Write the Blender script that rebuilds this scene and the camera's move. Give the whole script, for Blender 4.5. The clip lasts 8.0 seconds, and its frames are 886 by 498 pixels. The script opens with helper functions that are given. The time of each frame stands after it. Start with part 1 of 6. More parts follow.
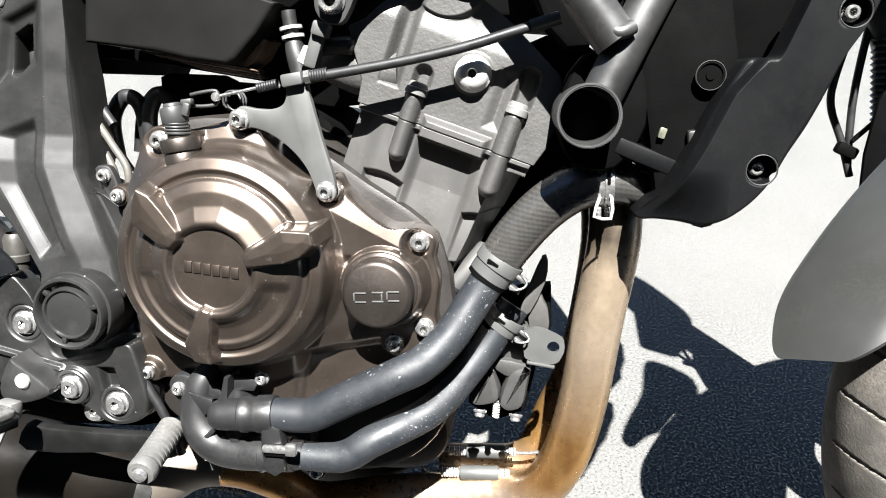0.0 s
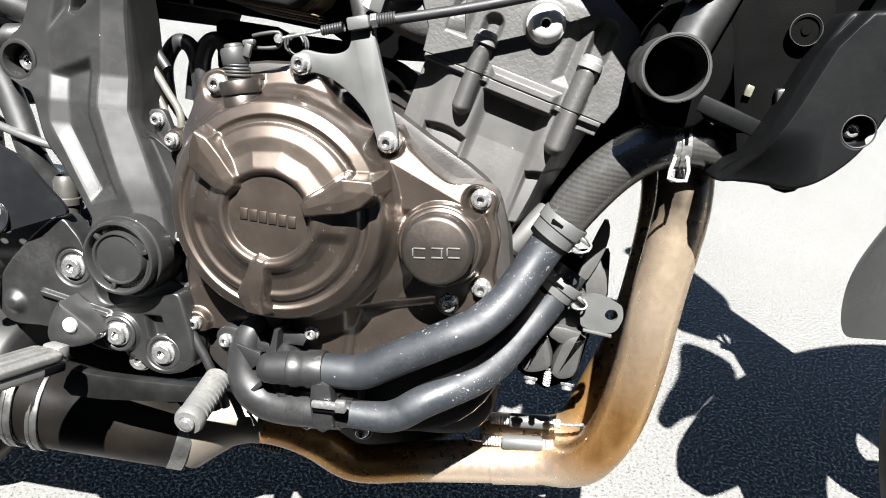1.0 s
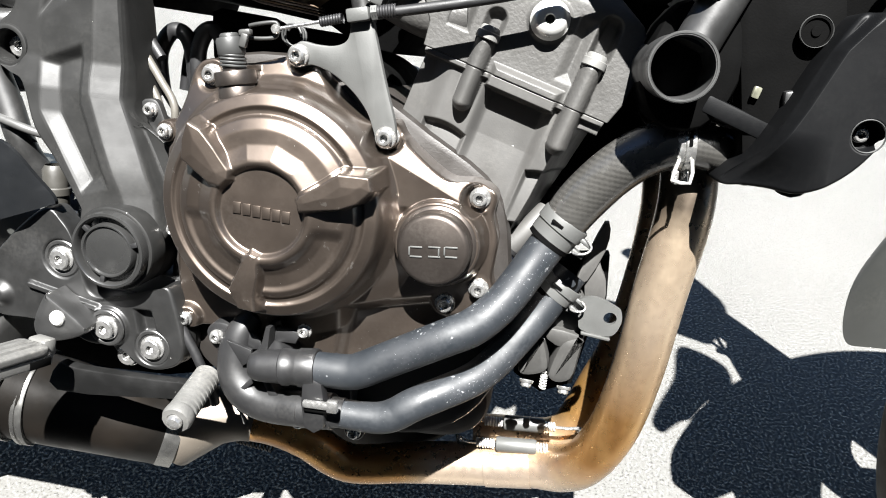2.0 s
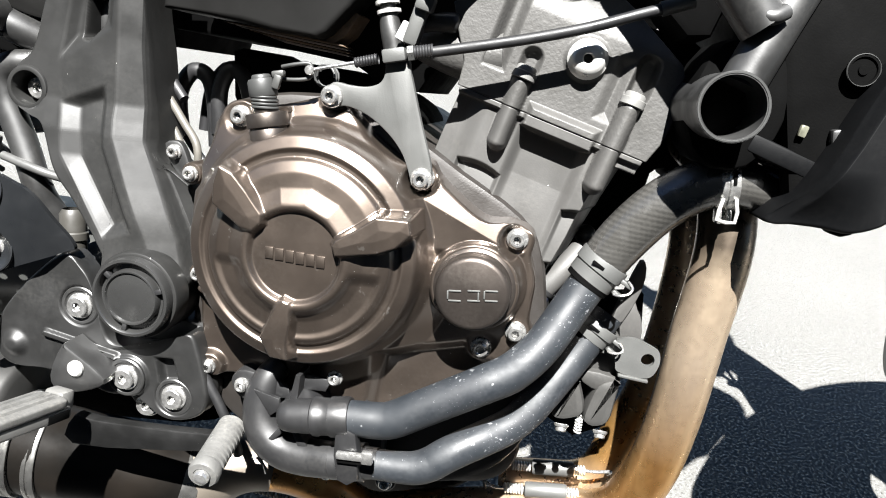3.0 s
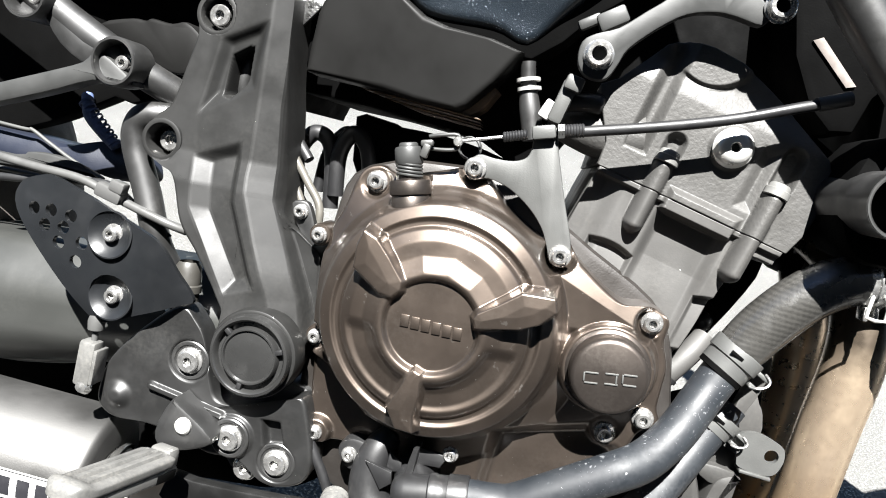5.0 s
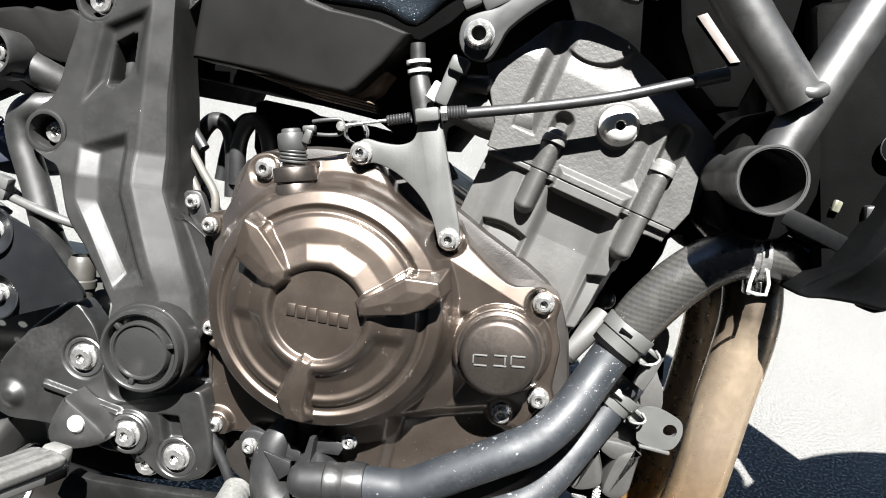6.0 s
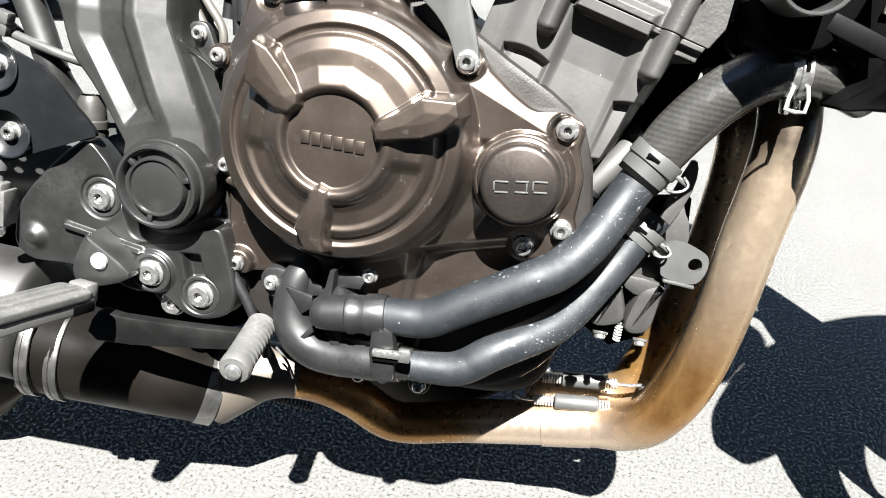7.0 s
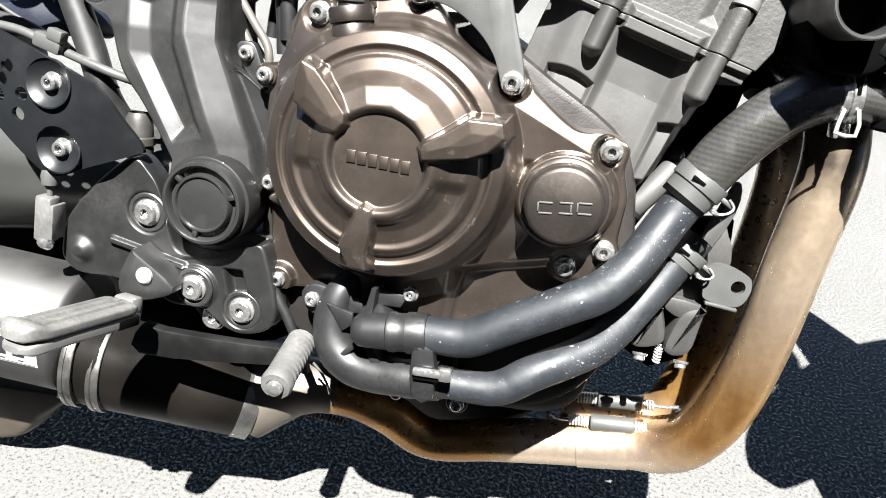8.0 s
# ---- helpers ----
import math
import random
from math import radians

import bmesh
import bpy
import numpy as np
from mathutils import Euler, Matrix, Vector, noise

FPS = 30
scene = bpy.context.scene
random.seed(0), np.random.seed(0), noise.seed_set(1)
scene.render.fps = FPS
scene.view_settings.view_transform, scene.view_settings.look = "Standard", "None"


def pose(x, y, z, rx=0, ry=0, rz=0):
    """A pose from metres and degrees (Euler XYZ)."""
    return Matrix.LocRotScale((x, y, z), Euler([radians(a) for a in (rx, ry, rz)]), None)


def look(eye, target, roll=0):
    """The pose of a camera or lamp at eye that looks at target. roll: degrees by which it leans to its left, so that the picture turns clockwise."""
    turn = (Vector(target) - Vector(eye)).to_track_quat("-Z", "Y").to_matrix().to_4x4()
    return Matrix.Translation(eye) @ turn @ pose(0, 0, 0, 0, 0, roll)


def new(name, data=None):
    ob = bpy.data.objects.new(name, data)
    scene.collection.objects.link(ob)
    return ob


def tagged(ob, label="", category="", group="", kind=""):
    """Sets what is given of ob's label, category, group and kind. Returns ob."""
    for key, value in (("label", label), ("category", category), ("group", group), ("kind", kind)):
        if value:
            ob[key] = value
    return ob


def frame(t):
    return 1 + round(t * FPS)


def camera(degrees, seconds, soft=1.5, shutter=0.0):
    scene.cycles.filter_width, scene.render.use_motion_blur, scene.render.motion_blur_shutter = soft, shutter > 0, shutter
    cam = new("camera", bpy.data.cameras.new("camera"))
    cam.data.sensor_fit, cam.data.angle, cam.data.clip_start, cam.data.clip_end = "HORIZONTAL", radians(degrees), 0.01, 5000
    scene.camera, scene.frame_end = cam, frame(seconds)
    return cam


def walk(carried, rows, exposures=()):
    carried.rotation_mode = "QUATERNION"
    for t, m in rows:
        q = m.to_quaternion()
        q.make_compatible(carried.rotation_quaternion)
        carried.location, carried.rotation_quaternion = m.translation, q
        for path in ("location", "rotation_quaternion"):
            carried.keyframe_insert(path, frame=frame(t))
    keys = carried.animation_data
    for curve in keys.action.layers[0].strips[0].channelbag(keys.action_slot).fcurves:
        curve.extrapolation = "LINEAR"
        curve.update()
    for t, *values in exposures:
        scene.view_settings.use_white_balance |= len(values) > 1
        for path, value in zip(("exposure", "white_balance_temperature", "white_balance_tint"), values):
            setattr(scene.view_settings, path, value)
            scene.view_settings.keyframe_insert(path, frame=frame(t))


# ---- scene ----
cam = camera(64.7, 8.0, 1.0)
PATH = [
    (0, (0.054, 0.024, 0.656), (-0.157, 1.801, -0.236), 2.8),
    (0.5, (0.04, 0.026, 0.64), (-0.212, 1.775, -0.296), 2.9),
    (1, (0.025, 0.027, 0.632), (-0.231, 1.771, -0.311), 4.5),
    (1.2, (0.025, 0.028, 0.63), (-0.214, 1.772, -0.319), 5.1),
    (2.5, (0.021, 0.039, 0.626), (-0.232, 1.782, -0.32), 6.2),
    (2.8, (0.02, 0.036, 0.617), (-0.251, 1.815, -0.255), 6.2),
    (3, (-0.014, 0.045, 0.627), (-0.228, 1.833, -0.243), 5.6),
    (3.2, (-0.042, 0.043, 0.608), (-0.237, 1.854, -0.216), 6.5),
    (3.3, (-0.058, 0.042, 0.606), (-0.26, 1.847, -0.233), 6.8),
    (3.5, (-0.098, 0.05, 0.601), (-0.305, 1.798, -0.348), 7.3),
    (4, (-0.115, 0.059, 0.601), (-0.32, 1.829, -0.306), 8.1),
    (4.2, (-0.112, 0.055, 0.605), (-0.366, 1.819, -0.303), 7.8),
    (5.3, (-0.09, 0.036, 0.627), (-0.345, 1.91, -0.025), 9.3),
    (5.5, (-0.082, 0.041, 0.632), (-0.31, 1.914, -0.03), 8.9),
    (6, (-0.045, 0.051, 0.626), (-0.227, 1.904, -0.105), 8.0),
    (6.2, (-0.034, 0.046, 0.598), (-0.212, 1.881, -0.179), 8.8),
    (6.5, (-0.034, 0.048, 0.592), (-0.212, 1.787, -0.379), 7.9),
    (7, (-0.037, 0.047, 0.584), (-0.23, 1.763, -0.425), 6.9),
    (7.5, (-0.039, 0.048, 0.584), (-0.245, 1.771, -0.411), 7.0),
    (8, (-0.051, 0.046, 0.587), (-0.308, 1.767, -0.398), 6.6),
]
walk(cam, [(t, look(eye, target, roll)) for t, eye, target, roll in PATH], [(0, 3.28), (8, 3.28)])

# ---- world, sun ----
# the sun stands high on the camera's side of the machine
SUN_WAY = Vector((-0.055, 0.565, -1.0)).normalized()
world = bpy.data.worlds.new("sky")
scene.world = world
world.use_nodes = True
wn = world.node_tree
sky = wn.nodes.new("ShaderNodeTexSky")
sky.sky_type = "NISHITA"
sky.sun_disc = False
sky.sun_elevation = math.asin(-SUN_WAY.z)
sky.sun_rotation = math.atan2(-SUN_WAY.x, -SUN_WAY.y)
sky.altitude = 200
sky.dust_density = 0.4
sky.ozone_density = 4.0
wn.nodes["Background"].inputs["Strength"].default_value = 0.0135
wn.links.new(sky.outputs[0], wn.nodes["Background"].inputs["Color"])
sun_data = bpy.data.lights.new("sun", "SUN")
sun_data.energy = 5.0
sun_data.angle = radians(0.53)
sun_data.color = (1.0, 0.99, 0.97)
sun = new("sun", sun_data)
sun.matrix_world = look((0, -3, 6), Vector((0, -3, 6)) + SUN_WAY)

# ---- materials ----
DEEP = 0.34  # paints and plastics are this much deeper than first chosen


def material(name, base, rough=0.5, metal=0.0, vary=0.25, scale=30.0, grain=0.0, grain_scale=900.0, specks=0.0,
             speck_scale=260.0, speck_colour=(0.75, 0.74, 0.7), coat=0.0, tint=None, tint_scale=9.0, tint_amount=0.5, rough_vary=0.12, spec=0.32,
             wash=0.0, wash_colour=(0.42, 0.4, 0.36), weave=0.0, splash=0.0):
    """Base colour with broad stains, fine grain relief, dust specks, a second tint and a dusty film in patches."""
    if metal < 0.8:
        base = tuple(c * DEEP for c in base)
        speck_colour = tuple(c * 0.7 for c in speck_colour)
        wash_colour = tuple(c * 0.48 for c in wash_colour)
    else:
        base = tuple(c * 0.7 for c in base)
    m = bpy.data.materials.new(name)
    m.use_nodes = True
    nt = m.node_tree
    bs = nt.nodes["Principled BSDF"]
    link = nt.links.new
    tc = nt.nodes.new("ShaderNodeTexCoord")

    def noise_tex(s, detail=4.0, r=0.55):
        n = nt.nodes.new("ShaderNodeTexNoise")
        n.inputs["Scale"].default_value, n.inputs["Detail"].default_value, n.inputs["Roughness"].default_value = s, detail, r
        link(tc.outputs["Object"], n.inputs["Vector"])
        return n

    def mix(fac, a, b):
        x = nt.nodes.new("ShaderNodeMix")
        x.data_type = "RGBA"
        for key, val in ((0, fac), (6, a), (7, b)):
            if hasattr(val, "links") or hasattr(val, "is_output"):
                link(val, x.inputs[key])
            elif key == 0:
                x.inputs[key].default_value = val
            else:
                x.inputs[key].default_value = (*val, 1)
        return x.outputs[2]

    def ramp(src, lo, hi, a=0.0, b=1.0):
        r = nt.nodes.new("ShaderNodeMapRange")
        r.inputs[1].default_value, r.inputs[2].default_value, r.inputs[3].default_value, r.inputs[4].default_value = lo, hi, a, b
        link(src, r.inputs[0])
        return r.outputs[0]

    broad = noise_tex(scale)
    dark = tuple(c * (1 - vary) for c in base)
    light = tuple(min(1, c * (1 + vary)) for c in base)
    colour = mix(ramp(broad.outputs[0], 0.3, 0.7), dark, light)
    if tint:
        t = noise_tex(tint_scale, 3.0)
        colour = mix(ramp(t.outputs[0], 0.42, 0.66, 0.0, tint_amount), colour, tint)
    if wash:
        wn1, wn2 = noise_tex(14.0, 5.0, 0.7), noise_tex(420.0, 2.0)
        mul = nt.nodes.new("ShaderNodeMath")
        mul.operation = "MULTIPLY"
        link(ramp(wn1.outputs[0], 0.45, 0.72), mul.inputs[0])
        link(ramp(wn2.outputs[0], 0.35, 0.75, 0.0, wash), mul.inputs[1])
        colour = mix(mul.outputs[0], colour, wash_colour)
    if specks:
        # irregular dust flecks, gathered in patches
        fleck = noise_tex(speck_scale * 0.85, 4.0, 0.72)
        patch = noise_tex(20.0, 3.0)
        lim = ramp(patch.outputs[0], 0.36, 0.72, 0.8 - 0.06 * specks, 0.75 - 0.11 * specks)
        both = nt.nodes.new("ShaderNodeMath")
        both.operation = "GREATER_THAN"
        link(fleck.outputs[0], both.inputs[0])
        link(lim, both.inputs[1])
        colour = mix(both.outputs[0], colour, speck_colour)
    if splash:
        # dried splashes: few, uneven, larger than the flecks
        drop, where = noise_tex(170.0, 3.0, 0.6), noise_tex(26.0, 2.0)
        cut = nt.nodes.new("ShaderNodeMath")
        cut.operation = "MULTIPLY"
        link(ramp(drop.outputs[0], 0.66, 0.7), cut.inputs[0])
        link(ramp(where.outputs[0], 0.48, 0.62, 0.0, splash), cut.inputs[1])
        colour = mix(cut.outputs[0], colour, speck_colour)
    if weave:
        cross = []
        for ang in (0.9, -0.9):
            mp = nt.nodes.new("ShaderNodeMapping")
            mp.inputs["Rotation"].default_value = (0, ang - 0.75, 0)
            link(tc.outputs["Object"], mp.inputs["Vector"])
            wv = nt.nodes.new("ShaderNodeTexWave")
            wv.inputs["Scale"].default_value = weave
            link(mp.outputs[0], wv.inputs["Vector"])
            cross.append(wv.outputs["Fac"])
        mul = nt.nodes.new("ShaderNodeMath")
        mul.operation = "MULTIPLY_ADD"
        link(cross[0], mul.inputs[0])
        mul.inputs[1].default_value = 0.25
        link(cross[1], mul.inputs[2])
        colour = mix(ramp(mul.outputs[0], 0.2, 1.1, 0.0, 0.5), colour, tuple(c * 2.2 for c in base))
    link(colour, bs.inputs["Base Color"])
    rn = noise_tex(scale * 2.3)
    link(ramp(rn.outputs[0], 0.3, 0.7, max(0.03, rough - rough_vary), min(1, rough + rough_vary)), bs.inputs["Roughness"])
    bs.inputs["Metallic"].default_value = metal
    bs.inputs["Specular IOR Level"].default_value = spec
    bs.inputs["Coat Weight"].default_value = coat
    bs.inputs["Coat Roughness"].default_value = 0.2
    if grain:
        g = noise_tex(grain_scale, 2.0)
        bump = nt.nodes.new("ShaderNodeBump")
        bump.inputs["Strength"].default_value = grain
        bump.inputs["Distance"].default_value = 0.0006
        link(g.outputs[0], bump.inputs["Height"])
        link(bump.outputs[0], bs.inputs["Normal"])
    return m


BRONZE = material("bronze_cover_paint", (0.112, 0.0895, 0.0735), 0.4, 0.92, 0.12, 18, 0.04, 1500, 0.5, 420, wash=0.06, rough_vary=0.05, coat=0.8, splash=0.1)
BRONZE_CAP = material("bronze_cap_paint", (0.074, 0.063, 0.056), 0.42, 0.9, 0.14, 18, 0.06, 1500, 0.12, 300, wash=0.1, rough_vary=0.06)
CASE_GREY = material("cylinder_paint", (0.104, 0.1015, 0.097), 0.52, 0.15, 0.1, 16, 0.1, 900, 0.05, 240, wash=0.12)
CASE_MID = material("housing_paint", (0.075, 0.0735, 0.07), 0.5, 0.15, 0.1, 16, 0.1, 900, 0.05, 240, wash=0.06)
HEAD_GREY = material("head_paint", (0.1, 0.0977, 0.093), 0.52, 0.15, 0.1, 16, 0.55, 360, 0.05, 240, wash=0.12)
CASE_DARK = material("crankcase_paint", (0.034, 0.0295, 0.026), 0.5, 0.2, 0.2, 20, 0.2, 800)
RUBBER = material("hose_rubber", (0.0195, 0.0235, 0.0285), 0.56, 0.0, 0.15, 25, 0.06, 1200, 1.25, 800, (0.33, 0.34, 0.35), spec=0.3, wash=0.1, wash_colour=(0.3, 0.31, 0.33), splash=0.45)
BRAID = material("hose_woven", (0.045, 0.0435, 0.04), 0.25, 0.0, 0.2, 30, 0.2, 700, 0.1, 300, wash=0.06, weave=95.0, spec=1.0)
PLASTIC = material("black_plastic", (0.022, 0.022, 0.0228), 0.42, 0.0, 0.15, 20, 0.05, 1400, 0.12, 300, wash=0.04)
SHROUD = material("shroud_plastic", (0.0055, 0.0058, 0.0064), 0.5, 0.0, 0.12, 12, 0.05, 1300, 0.12, 190, wash=0.008, spec=0.05)
FENDER = material("fender_plastic", (0.047, 0.0485, 0.0455), 0.4, 0.0, 0.06, 5, 0.03, 1300, 0.12, 150, wash=0.03, spec=0.45)
FRAME = material("frame_paint", (0.026, 0.026, 0.0256), 0.42, 0.1, 0.14, 16, 0.04, 1000, 0.18, 230, wash=0.06, spec=0.7)
SPAR = material("frame_cover_paint", (0.0225, 0.0225, 0.0218), 0.47, 0.0, 0.1, 14, 0.03, 1000, 0.35, 220, wash=0.035, spec=0.19)
PLATE_BLACK = material("footrest_plate_paint", (0.017, 0.017, 0.0167), 0.42, 0.05, 0.14, 16, 0.04, 1000, 0.3, 230, wash=0.03, spec=0.5)
CAP_PAINT = material("pivot_cap_paint", (0.035, 0.035, 0.0343), 0.28, 0.1, 0.12, 20, 0.03, 1000, 0.3, 260, spec=0.6)
GUARD = material("guard_paint", (0.017, 0.0185, 0.0205), 0.34, 0.1, 0.15, 20, 0.05, 1200, 0.12, 260)
# deeper than black plastic: the shade on these parts is put into the colour
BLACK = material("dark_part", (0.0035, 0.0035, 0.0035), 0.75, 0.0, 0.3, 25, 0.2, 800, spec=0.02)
HANGER = material("hanger_paint", (0.056, 0.057, 0.0555), 0.5, 0.1, 0.08, 25, 0.03, 1100, 0.06)
STUD = material("stud_steel", (0.3, 0.297, 0.285), 0.4, 0.3, 0.2, 90, 0.1, 1200)
STEEL = material("zinc_steel", (0.52, 0.515, 0.5), 0.25, 0.88, 0.3, 160, 0.1, 1500)
BRACKET = material("bracket_grey", (0.135, 0.137, 0.132), 0.5, 0.25, 0.1, 25, 0.12, 1100, 0.06)
CLAMP = material("spring_clamp", (0.16, 0.16, 0.155), 0.42, 0.55, 0.2, 50, 0.1, 1200, 0.1)
WHITE_STEEL = material("white_metal", (1.2, 1.19, 1.14), 0.35, 0.6, 0.1, 60)
PEG = material("peg_rubber", (0.15, 0.149, 0.143), 0.5, 0.0, 0.22, 60, 0.2, 900, 0.3, 320, wash=0.3)
PEG_METAL = material("peg_metal", (0.25, 0.247, 0.236), 0.45, 0.3, 0.15, 40, 0.1, 900, 0.15, 300)
PEDAL = material("pedal_steel", (0.012, 0.012, 0.0118), 0.42, 0.2, 0.15, 30, 0.15, 900, 0.15)
BAND = material("exhaust_band", (0.22, 0.217, 0.207), 0.3, 0.9, 0.08, 50)
MUFFLER = material("muffler_titanium", (0.088, 0.087, 0.0845), 0.56, 0.88, 0.1, 10, 0.1, 900, 0.05)
# deeper than the dark pipe itself: missing shade is put into the colour
LINK_DARK = material("sleeve_dark", (0.0075, 0.0068, 0.006), 0.4, 0.0, 0.15, 12, 0.03, 900, 0.2, tint=(0.014, 0.01, 0.007), tint_scale=14, tint_amount=0.2, spec=0.1)
PALE_STEEL = material("pale_steel", (0.25, 0.215, 0.175), 0.5, 0.5, 0.15, 14, 0.05, 900)
TYRE = material("tyre_rubber", (0.12, 0.11, 0.096), 0.75, 0.0, 0.25, 28, 0.5, 500, 0.25, 200, wash=0.65, wash_colour=(0.3, 0.27, 0.22))
GROOVE = material("tyre_groove_dust", (0.26, 0.243, 0.21), 0.85, 0.0, 0.2, 60, 0.4, 700)
TANK = material("tank_paint", (0.03, 0.043, 0.058), 0.4, 0.55, 0.2, 10, 0.7, 1500, 1.2, 1000, (0.8, 0.9, 1.0), coat=0.5)
PANEL = material("side_panel_plastic", (0.013, 0.0128, 0.0123), 0.5, 0.0, 0.08, 9, 0.03, 1200, 0.04, spec=0.07)
BLUE = material("blue_plastic", (0.017, 0.0215, 0.037), 0.45, 0.0, 0.2, 15, 0.2, 900, 0.1)
# lighter than the braid itself: blocked sunlight is put into the colour
LOOM = material("blue_braid", (0.14, 0.19, 0.36), 0.5, 0.0, 0.4, 260, 0.3, 700, 0.9, 500, (0.5, 0.5, 0.5))
CABLE = material("cable_sheath", (0.02, 0.02, 0.021), 0.48, 0.0, 0.2, 40, 0.1, 1400, 0.08)
WIRE_TAN = material("bare_cable", (0.13, 0.122, 0.105), 0.5, 0.0, 0.2, 60)
WIRE_GREY = material("grey_cable", (0.13, 0.13, 0.127), 0.4, 0.1, 0.2, 60)
FOIL = material("crinkled_foil", (0.5, 0.5, 0.49), 0.3, 1.0, 0.2, 60, 1.0, 420)
TAPE = material("foil_tape", (0.34, 0.3, 0.275), 0.4, 0.3, 0.15, 90)
LABEL = material("white_label", (0.6, 0.6, 0.585), 0.4, 0.0, 0.05, 60)
INK = material("dark_print", (0.03, 0.03, 0.035), 0.4, 0.0, 0.1, 60)
RUST = material("brown_edge", (0.2, 0.14, 0.09), 0.6, 0.1, 0.35, 70, 0.3, 500)
REFLECT = material("amber_lens", (0.25, 0.25, 0.19), 0.25, 0.3, 0.3, 200)
RUSTY = material("dusty_brown_plastic", (0.06, 0.047, 0.034), 0.6, 0.0, 0.2, 18, 0.1, 700, 0.1, 200)
RESERVOIR = material("reservoir_plastic", (0.06, 0.057, 0.05), 0.45, 0.0, 0.1, 40)


def fill_ramp(ramp, stops):
    """Sets a colour ramp's stops, given in rising order."""
    ramp.elements[1].position, ramp.elements[1].color = stops[-1][0], (*stops[-1][1], 1)
    ramp.elements[0].position, ramp.elements[0].color = stops[0][0], (*stops[0][1], 1)
    for p, c in stops[1:-1]:
        ramp.elements.new(p).color = (*c, 1)


def heat_steel():
    """Stainless tube with straw, gold and brown heat stains that run along it."""
    m = bpy.data.materials.new("heat_stained_steel")
    m.use_nodes = True
    nt = m.node_tree
    bs = nt.nodes["Principled BSDF"]
    tc = nt.nodes.new("ShaderNodeTexCoord")
    mp = nt.nodes.new("ShaderNodeMapping")
    mp.inputs["Scale"].default_value = (24, 24, 3)
    nz = nt.nodes.new("ShaderNodeTexNoise")
    nz.inputs["Scale"].default_value, nz.inputs["Detail"].default_value = 1.4, 5
    nt.links.new(tc.outputs["Object"], mp.inputs["Vector"])
    nt.links.new(mp.outputs[0], nz.inputs["Vector"])
    cr = nt.nodes.new("ShaderNodeValToRGB")
    stops = [(0.28, (0.15, 0.075, 0.027)), (0.42, (0.27, 0.16, 0.066)), (0.52, (0.37, 0.258, 0.135)), (0.64, (0.47, 0.365, 0.23)), (0.76, (0.35, 0.225, 0.105))]
    fill_ramp(cr.color_ramp, stops)
    # streaks run up the standing part and along the lying part
    mp2 = nt.nodes.new("ShaderNodeMapping")
    mp2.inputs["Scale"].default_value = (5, 32, 32)
    nz2 = nt.nodes.new("ShaderNodeTexNoise")
    nz2.inputs["Scale"].default_value, nz2.inputs["Detail"].default_value = 1.4, 5
    nt.links.new(tc.outputs["Object"], mp2.inputs["Vector"])
    nt.links.new(mp2.outputs[0], nz2.inputs["Vector"])
    sx = nt.nodes.new("ShaderNodeSeparateXYZ")
    nt.links.new(tc.outputs["Object"], sx.inputs[0])
    sm = nt.nodes.new("ShaderNodeMapRange")
    sm.inputs[1].default_value, sm.inputs[2].default_value = 0.15, 0.2
    nt.links.new(sx.outputs[2], sm.inputs[0])
    which = nt.nodes.new("ShaderNodeMix")
    nt.links.new(sm.outputs[0], which.inputs[0])
    nt.links.new(nz2.outputs[0], which.inputs[2])
    nt.links.new(nz.outputs[0], which.inputs[3])
    nt.links.new(which.outputs[0], cr.inputs[0])
    fine = nt.nodes.new("ShaderNodeTexNoise")
    fine.inputs["Scale"].default_value, fine.inputs["Detail"].default_value = 160, 3
    nt.links.new(tc.outputs["Object"], fine.inputs["Vector"])
    mr = nt.nodes.new("ShaderNodeMapRange")
    mr.inputs[1].default_value, mr.inputs[2].default_value, mr.inputs[3].default_value, mr.inputs[4].default_value = 0.3, 0.7, 0.24, 0.37
    nt.links.new(fine.outputs[0], mr.inputs[0])
    nt.links.new(mr.outputs[0], bs.inputs["Roughness"])
    # lying pipe paler and pinkish at both ends: sunlight is put into the colour
    sp = nt.nodes.new("ShaderNodeSeparateXYZ")
    nt.links.new(tc.outputs["Object"], sp.inputs[0])
    zr = nt.nodes.new("ShaderNodeMapRange")
    zr.inputs[1].default_value, zr.inputs[2].default_value, zr.inputs[3].default_value, zr.inputs[4].default_value = 0.19, 0.145, 0.0, 0.75
    nt.links.new(sp.outputs[2], zr.inputs[0])
    off = nt.nodes.new("ShaderNodeMath")
    off.operation = "ADD"
    off.inputs[1].default_value = 0.13
    nt.links.new(sp.outputs[0], off.inputs[0])
    away = nt.nodes.new("ShaderNodeMath")
    away.operation = "ABSOLUTE"
    nt.links.new(off.outputs[0], away.inputs[0])
    xr = nt.nodes.new("ShaderNodeMapRange")
    xr.inputs[1].default_value, xr.inputs[2].default_value = 0.07, 0.1
    nt.links.new(away.outputs[0], xr.inputs[0])
    both = nt.nodes.new("ShaderNodeMath")
    both.operation = "MULTIPLY"
    nt.links.new(zr.outputs[0], both.inputs[0])
    nt.links.new(xr.outputs[0], both.inputs[1])
    pale = nt.nodes.new("ShaderNodeMix")
    pale.data_type = "RGBA"
    pale.inputs[7].default_value = (0.46, 0.4, 0.345, 1)
    nt.links.new(both.outputs[0], pale.inputs[0])
    nt.links.new(cr.outputs[0], pale.inputs[6])
    # an orange-brown stain above the bend
    zb = nt.nodes.new("ShaderNodeMapRange")
    zb.inputs[1].default_value, zb.inputs[2].default_value, zb.inputs[4].default_value = 0.315, 0.22, 0.8
